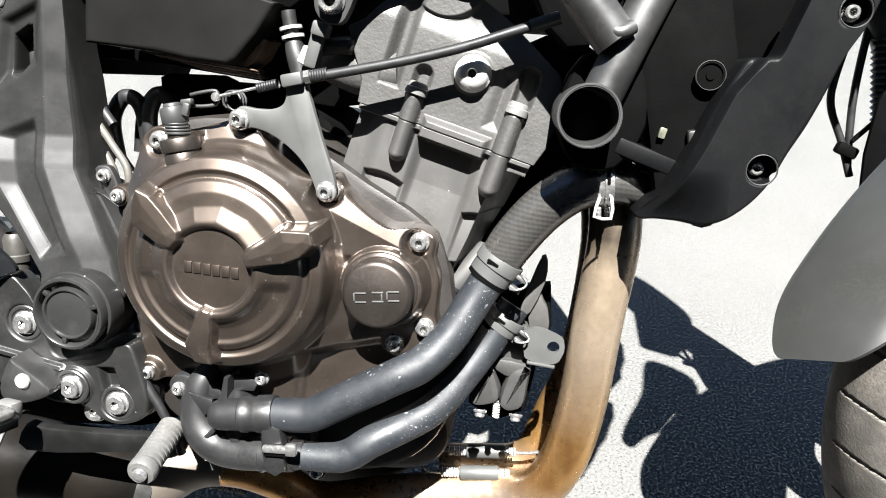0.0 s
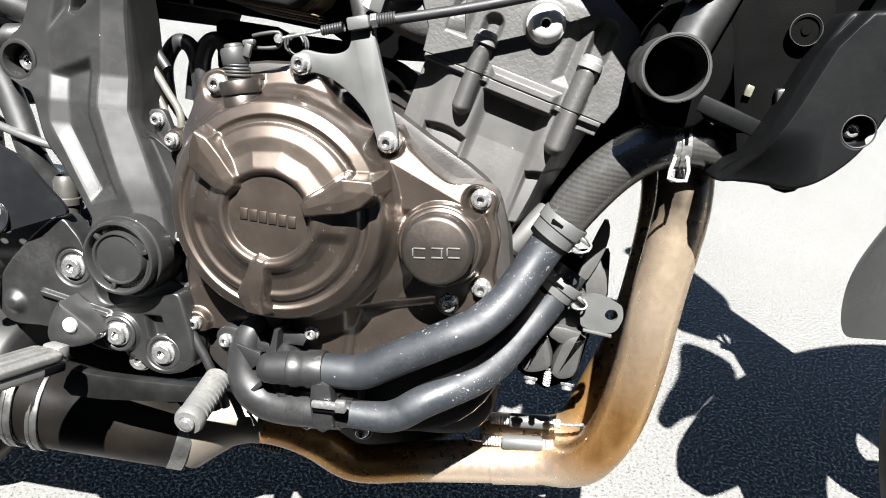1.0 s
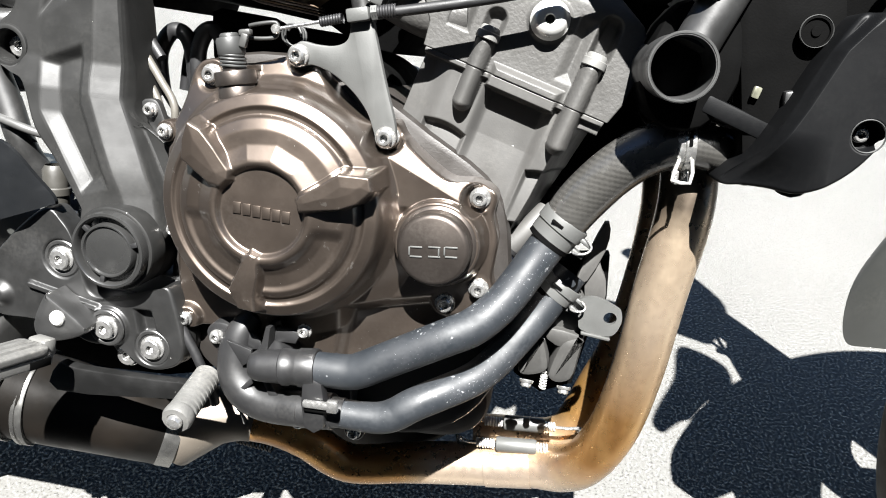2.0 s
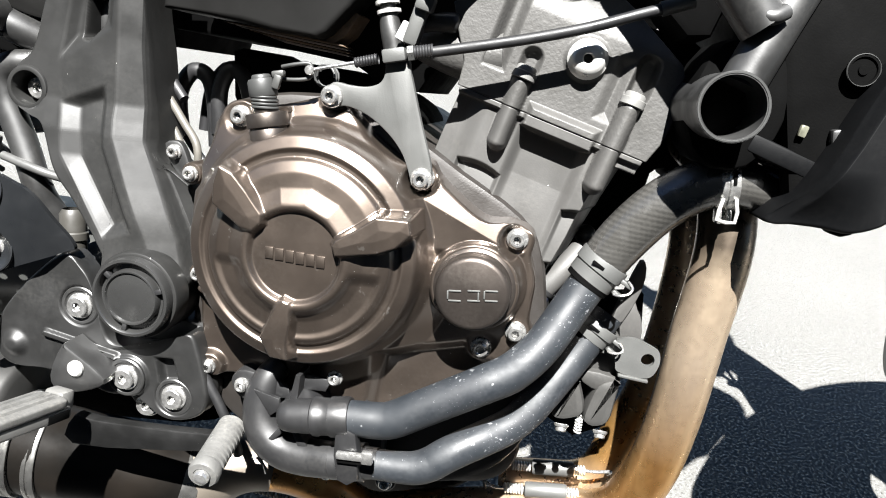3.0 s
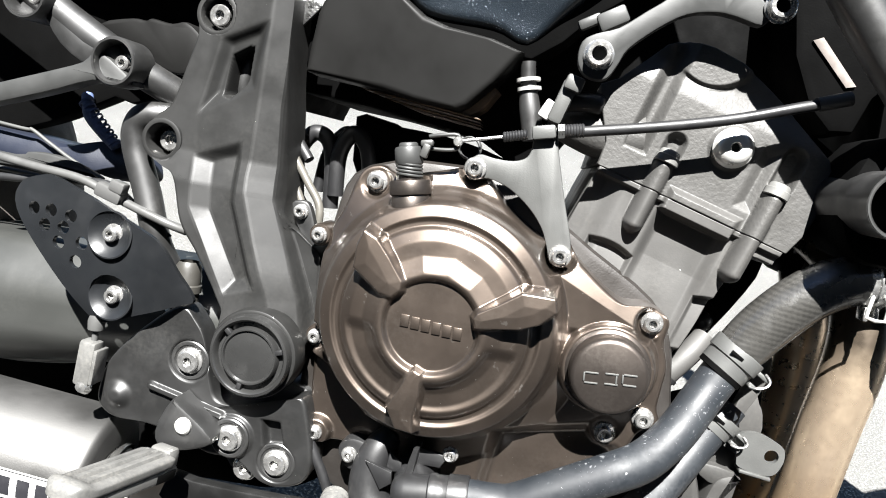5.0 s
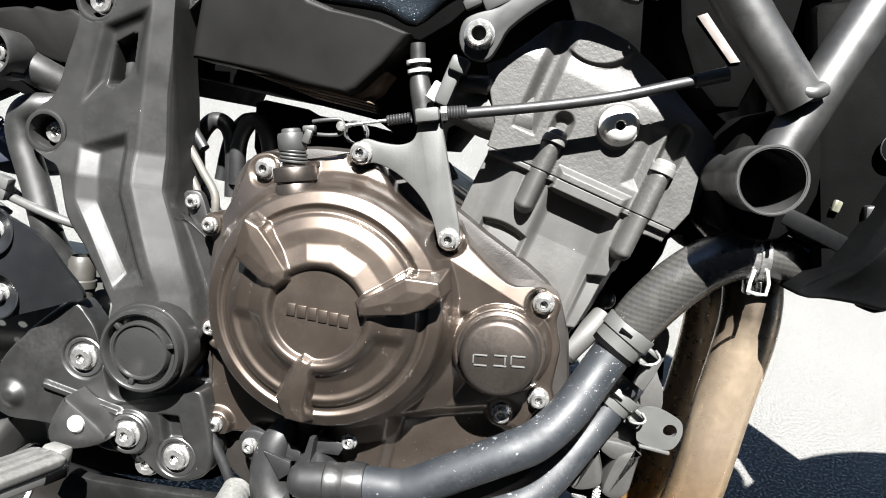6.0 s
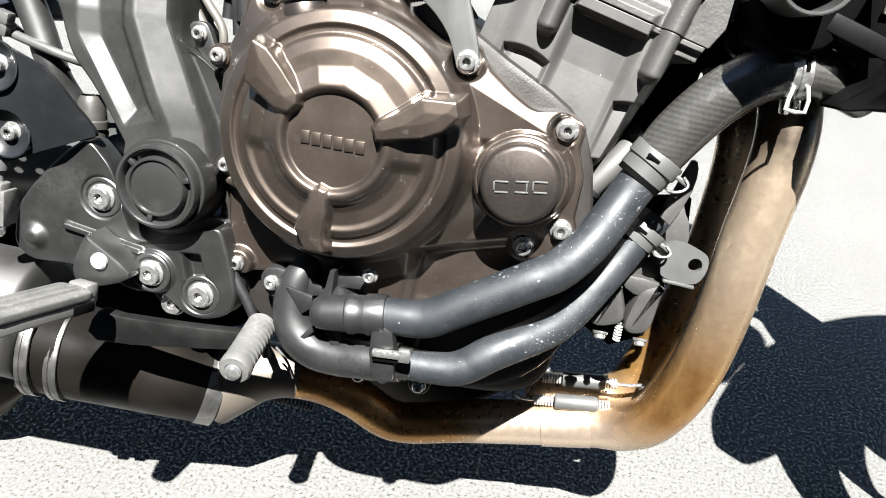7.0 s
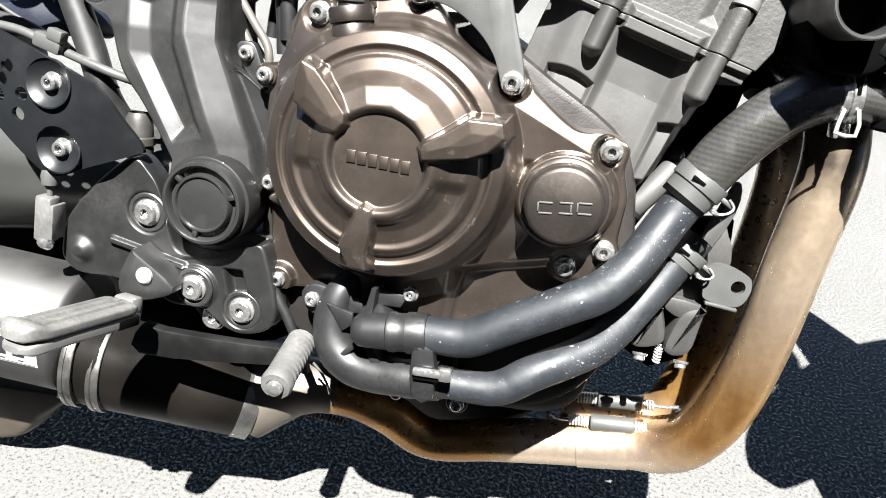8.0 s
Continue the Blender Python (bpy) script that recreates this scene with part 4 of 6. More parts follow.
# sump between pipe and hoses
pan = [(-190, 186), (-158, 138), (-131, 112), (-107, 101), (-64, 116), (-23, 144), (-1, 172), (5, 197), (1, 235), (-190, 240)]
piece("oil_pan", mesh_of("oil_pan", *plate(pan, 60, 120, 8, 3), CASE_DARK), None, "dark brown oil pan behind the pipe")

# black sheet added to fill the dark gap behind the pedal
piece("pedal_filler", mesh_of("pedal_filler", *plate([(-440, 192), (-400, 205), (-280, 216), (-240, 205), (-246, 190), (-290, 172), (-425, 165)], 100, 30, 3, 2), BLACK), None, "black filler sheet behind the pedal")

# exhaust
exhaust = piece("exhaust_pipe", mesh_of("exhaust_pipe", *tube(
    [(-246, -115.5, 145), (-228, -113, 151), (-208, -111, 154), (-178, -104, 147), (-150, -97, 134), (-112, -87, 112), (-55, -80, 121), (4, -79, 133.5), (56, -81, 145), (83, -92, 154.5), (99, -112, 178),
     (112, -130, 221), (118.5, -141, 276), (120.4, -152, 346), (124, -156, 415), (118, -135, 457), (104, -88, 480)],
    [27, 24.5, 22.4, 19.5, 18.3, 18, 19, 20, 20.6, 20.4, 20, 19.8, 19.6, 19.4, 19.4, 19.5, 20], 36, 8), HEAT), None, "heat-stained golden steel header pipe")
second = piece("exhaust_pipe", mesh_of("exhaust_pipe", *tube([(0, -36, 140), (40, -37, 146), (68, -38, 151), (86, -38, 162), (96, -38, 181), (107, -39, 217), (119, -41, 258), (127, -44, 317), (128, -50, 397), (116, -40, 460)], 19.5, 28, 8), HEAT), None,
               "heat-stained steel header pipe behind the first")
piece("cone", mesh_of("cone", *tube([(-270, -118, 133), (-256, -116.2, 140), (-236, -114, 149), (-222, -112.4, 152.4), (-208, -111, 154), (-198, -108.8, 153)], [36.4, 33, 28, 25, 23, 22.3], 40, 3), PALE_STEEL), exhaust, "pale beige steel cone")
piece("sleeve", mesh_of("sleeve", *tube([(16, -79.4, 136), (56, -81.1, 145)], [21.0, 21.3], 36, 1), HEAT), exhaust)
for z0, v0, du in ((162, -88, 0), (178, -76, 4)):
    pts = []
    for i in range(0, 7 * 12 + 1):
        a = i * 2 * math.pi / 12
        pts.append((4 + du + i * 0.2, v0 + 3.6 * math.cos(a), z0 - 1 + i * 0.02 + 3.6 * math.sin(a)))
    sp = piece("exhaust_spring", mesh_of("exhaust_spring", *tube(pts, 1.0, 6, 1), WHITE_STEEL), exhaust, "bright exhaust spring")
    pts2 = [(p[0] + 52, p[1], p[2] + 6) for p in pts[: 5 * 12]]
    piece("coil_end", mesh_of("coil_end", *tube(pts2, 1.0, 6, 1), WHITE_STEEL), sp)
    piece("damper", mesh_of("damper", *lathe([(0.1, 0), (6, 0), (6.8, 1.5), (6.8, 34), (6, 36), (0.1, 36)], (22 + du, v0, z0 + 1), (1, 0, 0.12), 20), BRACKET), sp, "grey rubber spring damper")
    piece("hook", mesh_of("hook", *tube(spline([(68 + du, v0, z0 + 6), (78 + du, v0, z0 + 7), (90 + du, v0 + 3, z0 + 8), (88 + du, v0 + 8, z0 + 2)], 4), 1.5, 8, 1), STEEL), sp)
    piece("hook", mesh_of("hook", *tube(spline([(6 + du, v0, z0 - 1), (-6, v0, z0 - 2), (-14, v0 + 3, z0), (-12, v0 + 8, z0 - 10)], 4), 1.5, 8, 1), STEEL), sp)
mid = piece("link_pipe", mesh_of("link_pipe", *tube([(-392, -175, 175), (-368, -166, 165.5), (-270, -118, 133)], [40, 38, 36], 48, 1, curve=False), LINK_DARK), None, "dark exhaust link pipe")
piece("collar", mesh_of("collar", *tube([(-279, -122.4, 136), (-267, -116.6, 132.4)], [37, 37], 48, 1), BAND), mid, "pale steel collar")
for c, r in (((-386.5, -173, 173), 43), ((-369.5, -166.4, 166.2), 41)):
    ring = lathe([(r - 4, -4.6), (r - 0.4, -4.6), (r, -4), (r, -1.4), (r - 0.9, -1), (r - 0.9, 1), (r, 1.4), (r, 4), (r - 0.4, 4.6), (r - 4, 4.6)], c, (0.98, 0.2, -0.06), 64)
    piece("band", mesh_of("band", *ring, BAND), mid, "bright clamp band")
MUFFLER_LINE = [(-720, -206.3, 215.5, 50), (-360, -169.6, 190.6, 50)]
muffler = piece("muffler", mesh_of("muffler", *lathe([(50, -340), (50, -3.4), (49.4, -1.4), (47.6, 0.4), (43, 2.6), (0.1, 4)], (-390, -172.7, 192.7), (0.9925, 0.1012, -0.0685), 96), MUFFLER), None, "satin grey metal muffler with a name plate")
under = []
for i in range(0, 10 * 12 + 1):
    a = i * 2 * math.pi / 12
    under.append((-238 + i * 0.32, -56 + 4 * math.cos(a), 92 - i * 0.02 + 4 * math.sin(a)))
piece("stand_spring", mesh_of("stand_spring", *tube(under, 1.1, 6, 1), CASE_DARK), None, "dark coil spring under the pipe")

# ---- exhaust end ----
def on_muffler(u, a, lift):
    """Place on the muffler's skin: u along it, a the angle about it."""
    line = MUFFLER_LINE[::-1]
    v, w, r = (float(np.interp(-u, [-m[0] for m in line], [m[k] for m in line])) for k in (1, 2, 3))
    return (u, v - (r + lift) * math.cos(a), w + (r + lift) * math.sin(a))


def muffler_print(u0, u1, a0, a1, lift, du=12, da=8):
    """A thin patch that follows the muffler's skin."""
    v = [on_muffler(u0 + (u1 - u0) * i / du, radians(a0 + (a1 - a0) * k / da), lift) for i in range(du + 1) for k in range(da + 1)]
    f = [(i * (da + 1) + k, (i + 1) * (da + 1) + k, (i + 1) * (da + 1) + k + 1, i * (da + 1) + k + 1) for i in range(du) for k in range(da)]
    return v, f


name_plate = piece("name_plate", mesh_of("name_plate", *muffler_print(-393, -545, -14, 15, 0.5), LABEL), muffler, "white name plate with dark bars")
for a0, a1 in ((13.0, 13.7), (-13.0, -12.4)):
    piece("border", mesh_of("border", *muffler_print(-395, -543, a0, a1, 0.8), INK), name_plate, "thin dark border line")
for u0, u1 in ((-402, -411), (-416, -425), (-430.5, -442)):
    piece("print_bar", mesh_of("print_bar", *muffler_print(u0, u1, -6.5, 9, 0.9, 2), INK), name_plate, "dark printed bar")
    piece("print_bar", mesh_of("print_bar", *muffler_print(u0 - 1, u1 + 4, -10.6, -9.4, 0.9, 2), INK), name_plate)

# ---- frame side ----
SPAR_LINE = [(-352, 564), (-361, 558), (-365, 548), (-364, 536), (-369, 512), (-375, 486), (-384, 476), (-390, 467), (-391, 457), (-386, 447), (-375, 441), (-362, 434), (-349, 404), (-331, 384), (-309, 357), (-302, 346),
             (-302, 328), (-297, 310), (-284, 299), (-266, 297), (-250, 306), (-243, 336), (-242, 354), (-245, 380), (-247, 397), (-260, 408), (-271, 415), (-279, 424), (-283, 440), (-288, 472),
             (-293, 513), (-296, 546), (-298, 578), (-301, 588), (-308, 588), (-330, 575)]
RIDGE_W = [300, 340, 366, 400, 432, 444, 497, 573, 600]
RIDGE_U = [-252, -262, -273, -290, -304, -306, -308, -310, -311]
BEVEL_U = [-240, -245, -253, -269, -285, -287, -293, -295, -296]


def spar_form(u, w):
    ridge, bevel = np.interp(w, RIDGE_W, RIDGE_U), np.interp(w, RIDGE_W, BEVEL_U)
    h = np.interp(w, [300, 330, 365, 433, 455, 500, 600], [209, 208, 199, 187, 180, 176, 170])
    x = u - ridge
    h = h + 0.1 * np.clip(x + 44, 0, 44) * step((w - 345) / 40)
    # wide bevel ahead of the ridge, then the flank
    h = h - 0.5 * np.clip(x, 0, bevel - ridge) - 3.2 * np.clip(u - bevel, 0, 9)
    # long sunken panel: a broad slope behind, short ones on the other sides
    left = np.interp(w, [361, 416, 452], [-305, -344, -350])
    right = np.interp(w, [369, 424, 468], [-284, -311, -316])
    top = np.interp(u, [-350, -316], [452.5, 467])
    low = np.interp(u, [-305, -284], [361.5, 369])
    inset = np.minimum(np.minimum((u - left) / 12.5, (right - u) / 4.5), np.minimum((top - w) / 8.0, (w - low) / 8.5))
    h = h - 6.5 * np.clip(inset, 0, 1)
    # sunken field round the slot, with a sloping sill below it
    dish = np.minimum(np.minimum((u + 353 - 0.16 * (w - 484)) / 7, (-314 - u + 0.06 * (w - 500)) / 6), np.minimum((548 + 0.5 * (u + 322) - w) / 6, (w - 483 - 0.62 * (u + 350)) / 11))
    h = h - 6 * np.clip(dish, 0, 1)
    slot = poly_dist(u, w, [(-336, 526), (-322, 535), (-322, 508), (-332, 496), (-338, 498)])
    h = h - 40 * step(slot / 3.0)
    # flat web behind the cover
    web = poly_dist(u, w, [(-276, 415), (-266, 415), (-246, 402), (-240, 352), (-246, 330), (-256, 350), (-270, 392)])
    h = np.where((web > 0) & (u > bevel + 3), 176 + 3.0 * step((3 - web) / 3), h)
    for a, b in ((-351.5, 552.5), (-377, 458)):
        rb = np.hypot(u - a, w - b)
        h = np.where(rb < 12.6, 140.0, h)
    return h


def spar_height(u, w):
    """The form with its edges rounded over."""
    k = 1.3
    return (2 * spar_form(u, w) + spar_form(u - k, w - k) + spar_form(u + k, w + k) + spar_form(u - k, w + k) + spar_form(u + k, w - k)) / 6


frame_cover = piece("frame_cover", mesh_of("frame_cover", *relief(SPAR_LINE, (-305, 420), spar_height, 200, 560, 34, 2.5, 5, 0.9), SPAR, sharp=80), None, "satin black moulded frame cover")
for a, b in ((-351.5, 552.5), (-377, 458)):
    k = np.linspace(0, 2 * math.pi, 24)
    top = float(np.mean(spar_form(a + 15 * np.cos(k), b + 15 * np.sin(k))))
    cup = lathe([(16.2, top - 9), (16.0, top - 1.5), (15.2, top + 0.2), (13.8, top + 0.7), (12.2, top + 0.4), (11.5, top - 0.8), (11.2, 160), (10.6, 158.6), (0.1, 158.6)], (a, 0, b), (0, -1, 0), 48)
    piece("bolt_recess", mesh_of("bolt_recess", *cup, SPAR), frame_cover)
    bolt(BOLT_COVER, a, 162, b, frame_cover)
piece("pivot_boss", mesh_of("pivot_boss", *lathe([(31.6, 196), (31.4, 210), (30.6, 212), (29.4, 212.6), (28, 212.6)], (-272, 0, 328), (0, -1, 0), 64), SPAR), frame_cover)
piece("inner_tube", mesh_of("inner_tube", *tube([(-333, -128, 548), (-334, -148, 526), (-336, -148, 500), (-338, -130, 484)], 6.5, 20), FRAME), frame_cover, "dark tube behind the slot")
cap = lathe([(28.5, 210), (28.5, 217), (27.4, 219.4), (25.6, 219.8), (24.4, 218.6), (23.6, 214), (20.4, 214), (19.8, 218.4), (19, 219.4), (18, 219.4), (17.2, 217.6), (12, 218.6), (6, 219.2), (0.1, 219.4)], (-272, 0, 328), (0, -1, 0), 56)
pivot_cap = piece("pivot_cap", mesh_of("pivot_cap", *cap, CAP_PAINT), frame_cover, "round black pivot cap")
for k in range(3):
    a = radians(20 + 120 * k)
    piece("notch", mesh_of("notch", *box(-272 + 21.8 * math.cos(a), -217, 328 + 21.8 * math.sin(a), 5, 4, 3.5, turn(0, -math.degrees(a), 0), 0.6), PLASTIC), pivot_cap)

LOWER_LINE = [(-390, 275), (-384, 296), (-362, 324), (-336, 346), (-322, 338), (-313, 324), (-305, 296), (-297, 284), (-278, 284), (-261, 286), (-248, 294), (-236, 300), (-229, 284), (-222, 256),
              (-226, 240), (-240, 232), (-256, 232), (-276, 244), (-300, 243), (-322, 250), (-350, 254), (-376, 253), (-389, 261)]


def lower_height(u, w):
    h = np.full(u.shape, 199.0)
    h = h + 5 * step((12 - np.hypot(u + 374, w - 271)) / 9)
    for a, b, r, d in ((-323, 308, 16, -3.0), (-283, 261, 17, 2.5), (-248, 249, 15, -3.0)):
        h = h + d * step((r - np.hypot(u - a, w - b)) / 2.5)
    h = sink_to(h, poly_dist(u, w, [(-264, 279), (-249, 280), (-243, 260), (-259, 257)]), 191, 3)
    rib = np.hypot(u - np.clip(u, -348, -293), w - np.interp(u, [-348, -293], [284, 275]))
    h = h + 4.0 * step((3.2 - rib) / 1.6)
    return h


lower_plate = piece("footrest_plate", mesh_of("footrest_plate", *relief(LOWER_LINE, (-310, 275), lower_height, 80, 320, 16, 3, 5), PLATE_BLACK, sharp=80), None, "black cast footrest plate")
for a, b, h in ((-323, 308, 196), (-283, 261, 201.5), (-248, 249, 196)):
    ring = lathe([(14.5, 0), (14.5, 1.6), (13.6, 2.4), (11.8, 2.4), (11.0, 1.2), (9, 1.2)], (a, -h, b), (0, -1, 0), 36)
    piece("washer", mesh_of("washer", *ring, FRAME), lower_plate, "black washer")
    bolt(BOLT_BIG, a, h + 1, b, lower_plate)
bolt(BOLT_BIG, -274, 186, 234, lower_plate)
piece("stay", mesh_of("stay", *plate([(-300, 300), (-240, 300), (-228, 270), (-222, 250), (-240, 226), (-290, 226), (-300, 260)], 178, 30, 4, 3), FRAME))

# heel guard with drilled holes
HOLES = [(-442, 397), (-428, 398), (-412, 397), (-432, 387), (-417, 388), (-420, 377), (-402, 380), (-406, 366)]


def drilled(outline, holes, r, h_front, thick, tilt, dishes=()):
    """A plate with round holes right through it."""
    from mathutils import geometry
    o = spline(outline, 5, True)
    if np.sum(o[:, 0] * np.roll(o[:, 1], -1) - np.roll(o[:, 0], -1) * o[:, 1]) < 0:
        o = o[::-1]
    loops = [[tuple(q) for q in o]]
    for a, b in holes:
        loops.append([(a + r * math.cos(2 * math.pi * i / 20), b + r * math.sin(2 * math.pi * i / 20)) for i in range(20)])
    for a, b, rd in dishes:
        loops.append([(a + rd * math.cos(2 * math.pi * i / 40), b + rd * math.sin(2 * math.pi * i / 40)) for i in range(40)])
    rings = [(a, b, r) for a, b in holes] + list(dishes)
    fill = [(a, b) for a in np.arange(-460, -320, 8.0) for b in np.arange(320, 425, 8.0)]
    grid = [q for q in fill if poly_dist(np.array([q[0]]), np.array([q[1]]), o)[0] > 4 and min(math.dist(q, c[:2]) - c[2] for c in rings) > 3]
    co, edges = [], []
    for lp in loops:
        k = len(co)
        co += lp
        edges += [(k + i, k + (i + 1) % len(lp)) for i in range(len(lp))]
    co += grid
    res = geometry.delaunay_2d_cdt([Vector(q) for q in co], edges, [], 0, 1e-5)
    p2, tris = [tuple(q) for q in res[0]], res[2]
    keep = []
    for t in tris:
        c = np.mean([p2[i] for i in t], axis=0)
        if poly_dist(c[:1], c[1:], o)[0] > 0 and min(math.dist(c, q[:2]) - 0.97 * q[2] for q in rings) > 0:
            keep.append(tuple(t))
    n = len(p2)
    verts = [(a, -(h_front + tilt(a, b)), b) for a, b in p2] + [(a, -(h_front + tilt(a, b) - thick), b) for a, b in p2]
    faces = keep + [tuple(i + n for i in reversed(t)) for t in keep]
    count = {}
    for t in keep:
        for i in range(3):
            e = (t[i], t[(i + 1) % 3])
            count[e] = True
    faces += [(a, b, b + n, a + n) for a, b in count if (b, a) not in count]
    return verts, faces


DISHES = [(-382, 390, 16.0), (-379, 346, 16.0)]
GUARD_LINE = [(-456, 412), (-441, 420), (-428, 421), (-398, 412), (-361, 398), (-347, 390), (-335, 370), (-325, 353), (-332, 348), (-360, 336), (-387, 325), (-402, 333), (-430, 362), (-457, 394)]


def guard_tilt(u, w):
    return 2 + 0.10 * (w - 360) - 9 * float(step(np.array((u + 352) / 25.0))) - 0.0022 * (w - 372) ** 2 - 0.0012 * (u + 395) ** 2


heel_guard = piece("heel_guard", mesh_of("heel_guard", *drilled(GUARD_LINE, HOLES, 4.6, 216, 3.5, guard_tilt, DISHES), GUARD), None, "black drilled heel guard")
for a, b in ((-382, 390), (-379, 346)):
    h = 216 + guard_tilt(a, b)
    piece("dimple", mesh_of("dimple", *lathe([(16.6, -1.5), (16.6, 0.4), (15.6, 0.6), (14.6, -0.2), (9.5, -4.0), (0.1, -4.2)], (a, -h, b), (0, -0.995, 0.1), 44), GUARD), heel_guard)
    bolt(BOLT, a, h - 6.0, b, heel_guard)

# mounting tab in front of the cylinder
tab = [(57, 322), (56.5, 325), (66.5, 333.5), (78, 336), (93, 331), (97, 327), (97.4, 317.5), (91, 308), (70, 309.5), (66, 317.5)]
tab_ob = piece("mount_tab", mesh_of("mount_tab", *drilled(tab, [(89.2, 321.8)], 4.8, 155, 4, lambda a, b: 0.0), BRACKET), None, "grey mounting tab with an open hole")
piece("fold", mesh_of("fold", *box(81, -150, 306.5, 22, 14, 2.4, turn(0, 4, 0), 0.8), BRACKET), tab_ob)

# footpeg
peg_axis = Vector((-14, -91, 10)).normalized()
peg_m = Matrix((peg_axis.cross(Vector((0, 0, 1))).normalized(), peg_axis, peg_axis.cross(Vector((0, 0, 1))).normalized().cross(peg_axis))).transposed()
pc = Vector((-319, -270, 256))


def peg_loft(rows, grooves=False):
    """Rounded bars along the peg: rows of distance, half width, top, bottom."""
    n = 96
    v, f = [], []
    for y, hw, top, low in rows:
        for i in range(n):
            a = 2 * math.pi * i / n
            ca, sa = math.cos(a), math.sin(a)
            x = hw * math.copysign(abs(ca) ** (0.95 if grooves and sa > 0 else 0.45), ca)
            z = 0.5 * (top + low) + 0.5 * (top - low) * math.copysign(abs(sa) ** 0.45, sa)
            if grooves and sa > 0.2 and -29 < y < 37:
                z -= 2.6 * sum(math.exp(-((x - g) / 1.1) ** 2) for g in (-6.5, 1.0, 8.5))
            q = pc + peg_m @ Vector((x, y, z))
            v.append(tuple(q))
    for k in range(len(rows) - 1):
        f += [(k * n + i, k * n + (i + 1) % n, (k + 1) * n + (i + 1) % n, (k + 1) * n + i) for i in range(n)]
    f += [tuple(range(n))[::-1], tuple((len(rows) - 1) * n + i for i in range(n))]
    return v, f


tray = [(-37, 10, -2, -10), (-35, 12.5, -1, -11), (-20, 13.2, -1, -11), (20, 13.4, -1, -10), (38, 13.2, -1, -10.5), (46, 12, -2, -11), (50, 9.5, -4, -10), (52.5, 5.5, -5, -9)]
footpeg = piece("footpeg", mesh_of("footpeg", *peg_loft(tray), PEG_METAL), None, "worn grey rubber-topped footpeg")
pad = [(-34, 8, 3, -2), (-32, 12, 5, -2), (-30, 13.6, 6, -2)] + [(-28 + 4 * i, 14.2, 6.4, -2) for i in range(17)] + [(40, 14.2, 6.8, -2), (43, 13.8, 8.6, -2), (46.5, 13, 9.8, -2), (49.5, 11.6, 9.2, -2), (52, 9.2, 7, -2), (53.6, 6, 4, -1)]
piece("rubber_pad", mesh_of("rubber_pad", *peg_loft(pad, True), PEG), footpeg, "grooved grey rubber pad")
# black block on the tray's side: a hole's shade put into its colour
rec = pc + peg_m @ Vector((-12.9, -24, -6.4))
piece("recess", mesh_of("recess", *box(rec.x, rec.y, rec.z, 1.4, 18, 6, peg_m, 0.5), BLACK), footpeg, "black block for a hole in the side")
root = pc + peg_m @ Vector((2, -39, -1))
piece("peg_root", mesh_of("peg_root", *box(root.x, root.y, root.z, 17, 12, 15, peg_m, 3), PEG_METAL), footpeg)
fork_line = [(-321, 286), (-314, 284), (-288, 266), (-298, 256), (-322, 250), (-330, 262)]
peg_mount = piece("peg_mount", mesh_of("peg_mount", *plate(fork_line, 222, 22, 2.5, 3), FRAME), footpeg, "black footpeg mount")
piece("pin", mesh_of("pin", *lathe([(0.1, 3.2), (4.6, 3), (5.8, 1.8), (6, 0)], (-309, -222, 271), (0, -1, 0), 28), WHITE_STEEL), footpeg, "bright pin head")

# brake pedal
arm = [(-317, 228.5), (-300, 228), (-250, 230.5), (-206, 234.5), (-198, 236), (-197, 227), (-210, 221.5), (-228, 217), (-318, 205.5)]
brake_pedal = piece("brake_pedal", mesh_of("brake_pedal", *plate(arm, 213, 8, 1.5, 3), PEDAL), None, "black steel brake pedal with a ribbed tip")
prof = [(0.1, 0), (8.6, 0)]
for i in range(9):
    prof += [(10.2, 2 + i * 4.6), (10.2, 4.6 + i * 4.6), (8.8, 5.2 + i * 4.6), (8.8, 6.2 + i * 4.6)]
prof += [(10.6, 45), (10.8, 50), (9.6, 52.5), (6, 53)]
pt = (-199, -203, 239)
pax = (0.04, -0.97, -0.21)
piece("pedal_tip", mesh_of("pedal_tip", *lathe(prof, pt, pax, 30), PEG), brake_pedal, "ribbed grey pedal rubber")
end = Vector(pt) + Vector(pax).normalized() * 52.6
piece("end_bolt", mesh_of("end_bolt", *lathe([(5.6, 0), (5.6, 2), (4.6, 4), (2, 5.2), (0.1, 5.4)], tuple(end), pax, 20), STEEL), brake_pedal, "steel bolt head")

# brake light switch, reservoir and lines behind the guard
switch = piece("brake_light_switch", mesh_of("brake_light_switch", *join(box(-394, -208, 293, 13, 12, 34, turn(0, 4, 0), 2.5), box(-386, -208, 292, 3, 14, 26, turn(0, 4, 0), 1)), PEG), None, "dusty grey brake light switch")
piece("plunger", mesh_of("plunger", *lathe([(2.2, 0), (2.2, 12), (5.5, 12), (6, 18), (5, 22), (2, 23)], (-392, -207, 306), (0, 0, 1), 16), WIRE_GREY), switch)
piece("end_ball", mesh_of("end_ball", *lathe([(0.1, 5), (4, 4), (6.5, 0), (4, -4), (0.1, -5)], (-394, -210, 276), (0, -1, 0), 20), STEEL), switch)
res = piece("fluid_reservoir", mesh_of("fluid_reservoir", *lathe([(0.1, 0), (8.6, 0), (9, 2), (9, 16), (10.4, 17), (10.4, 22), (9.4, 23), (9.4, 36), (7, 40)], (-345, -172, 333), (-0.05, 0, 1), 28), RESERVOIR), None, "pale plastic fluid fitting")
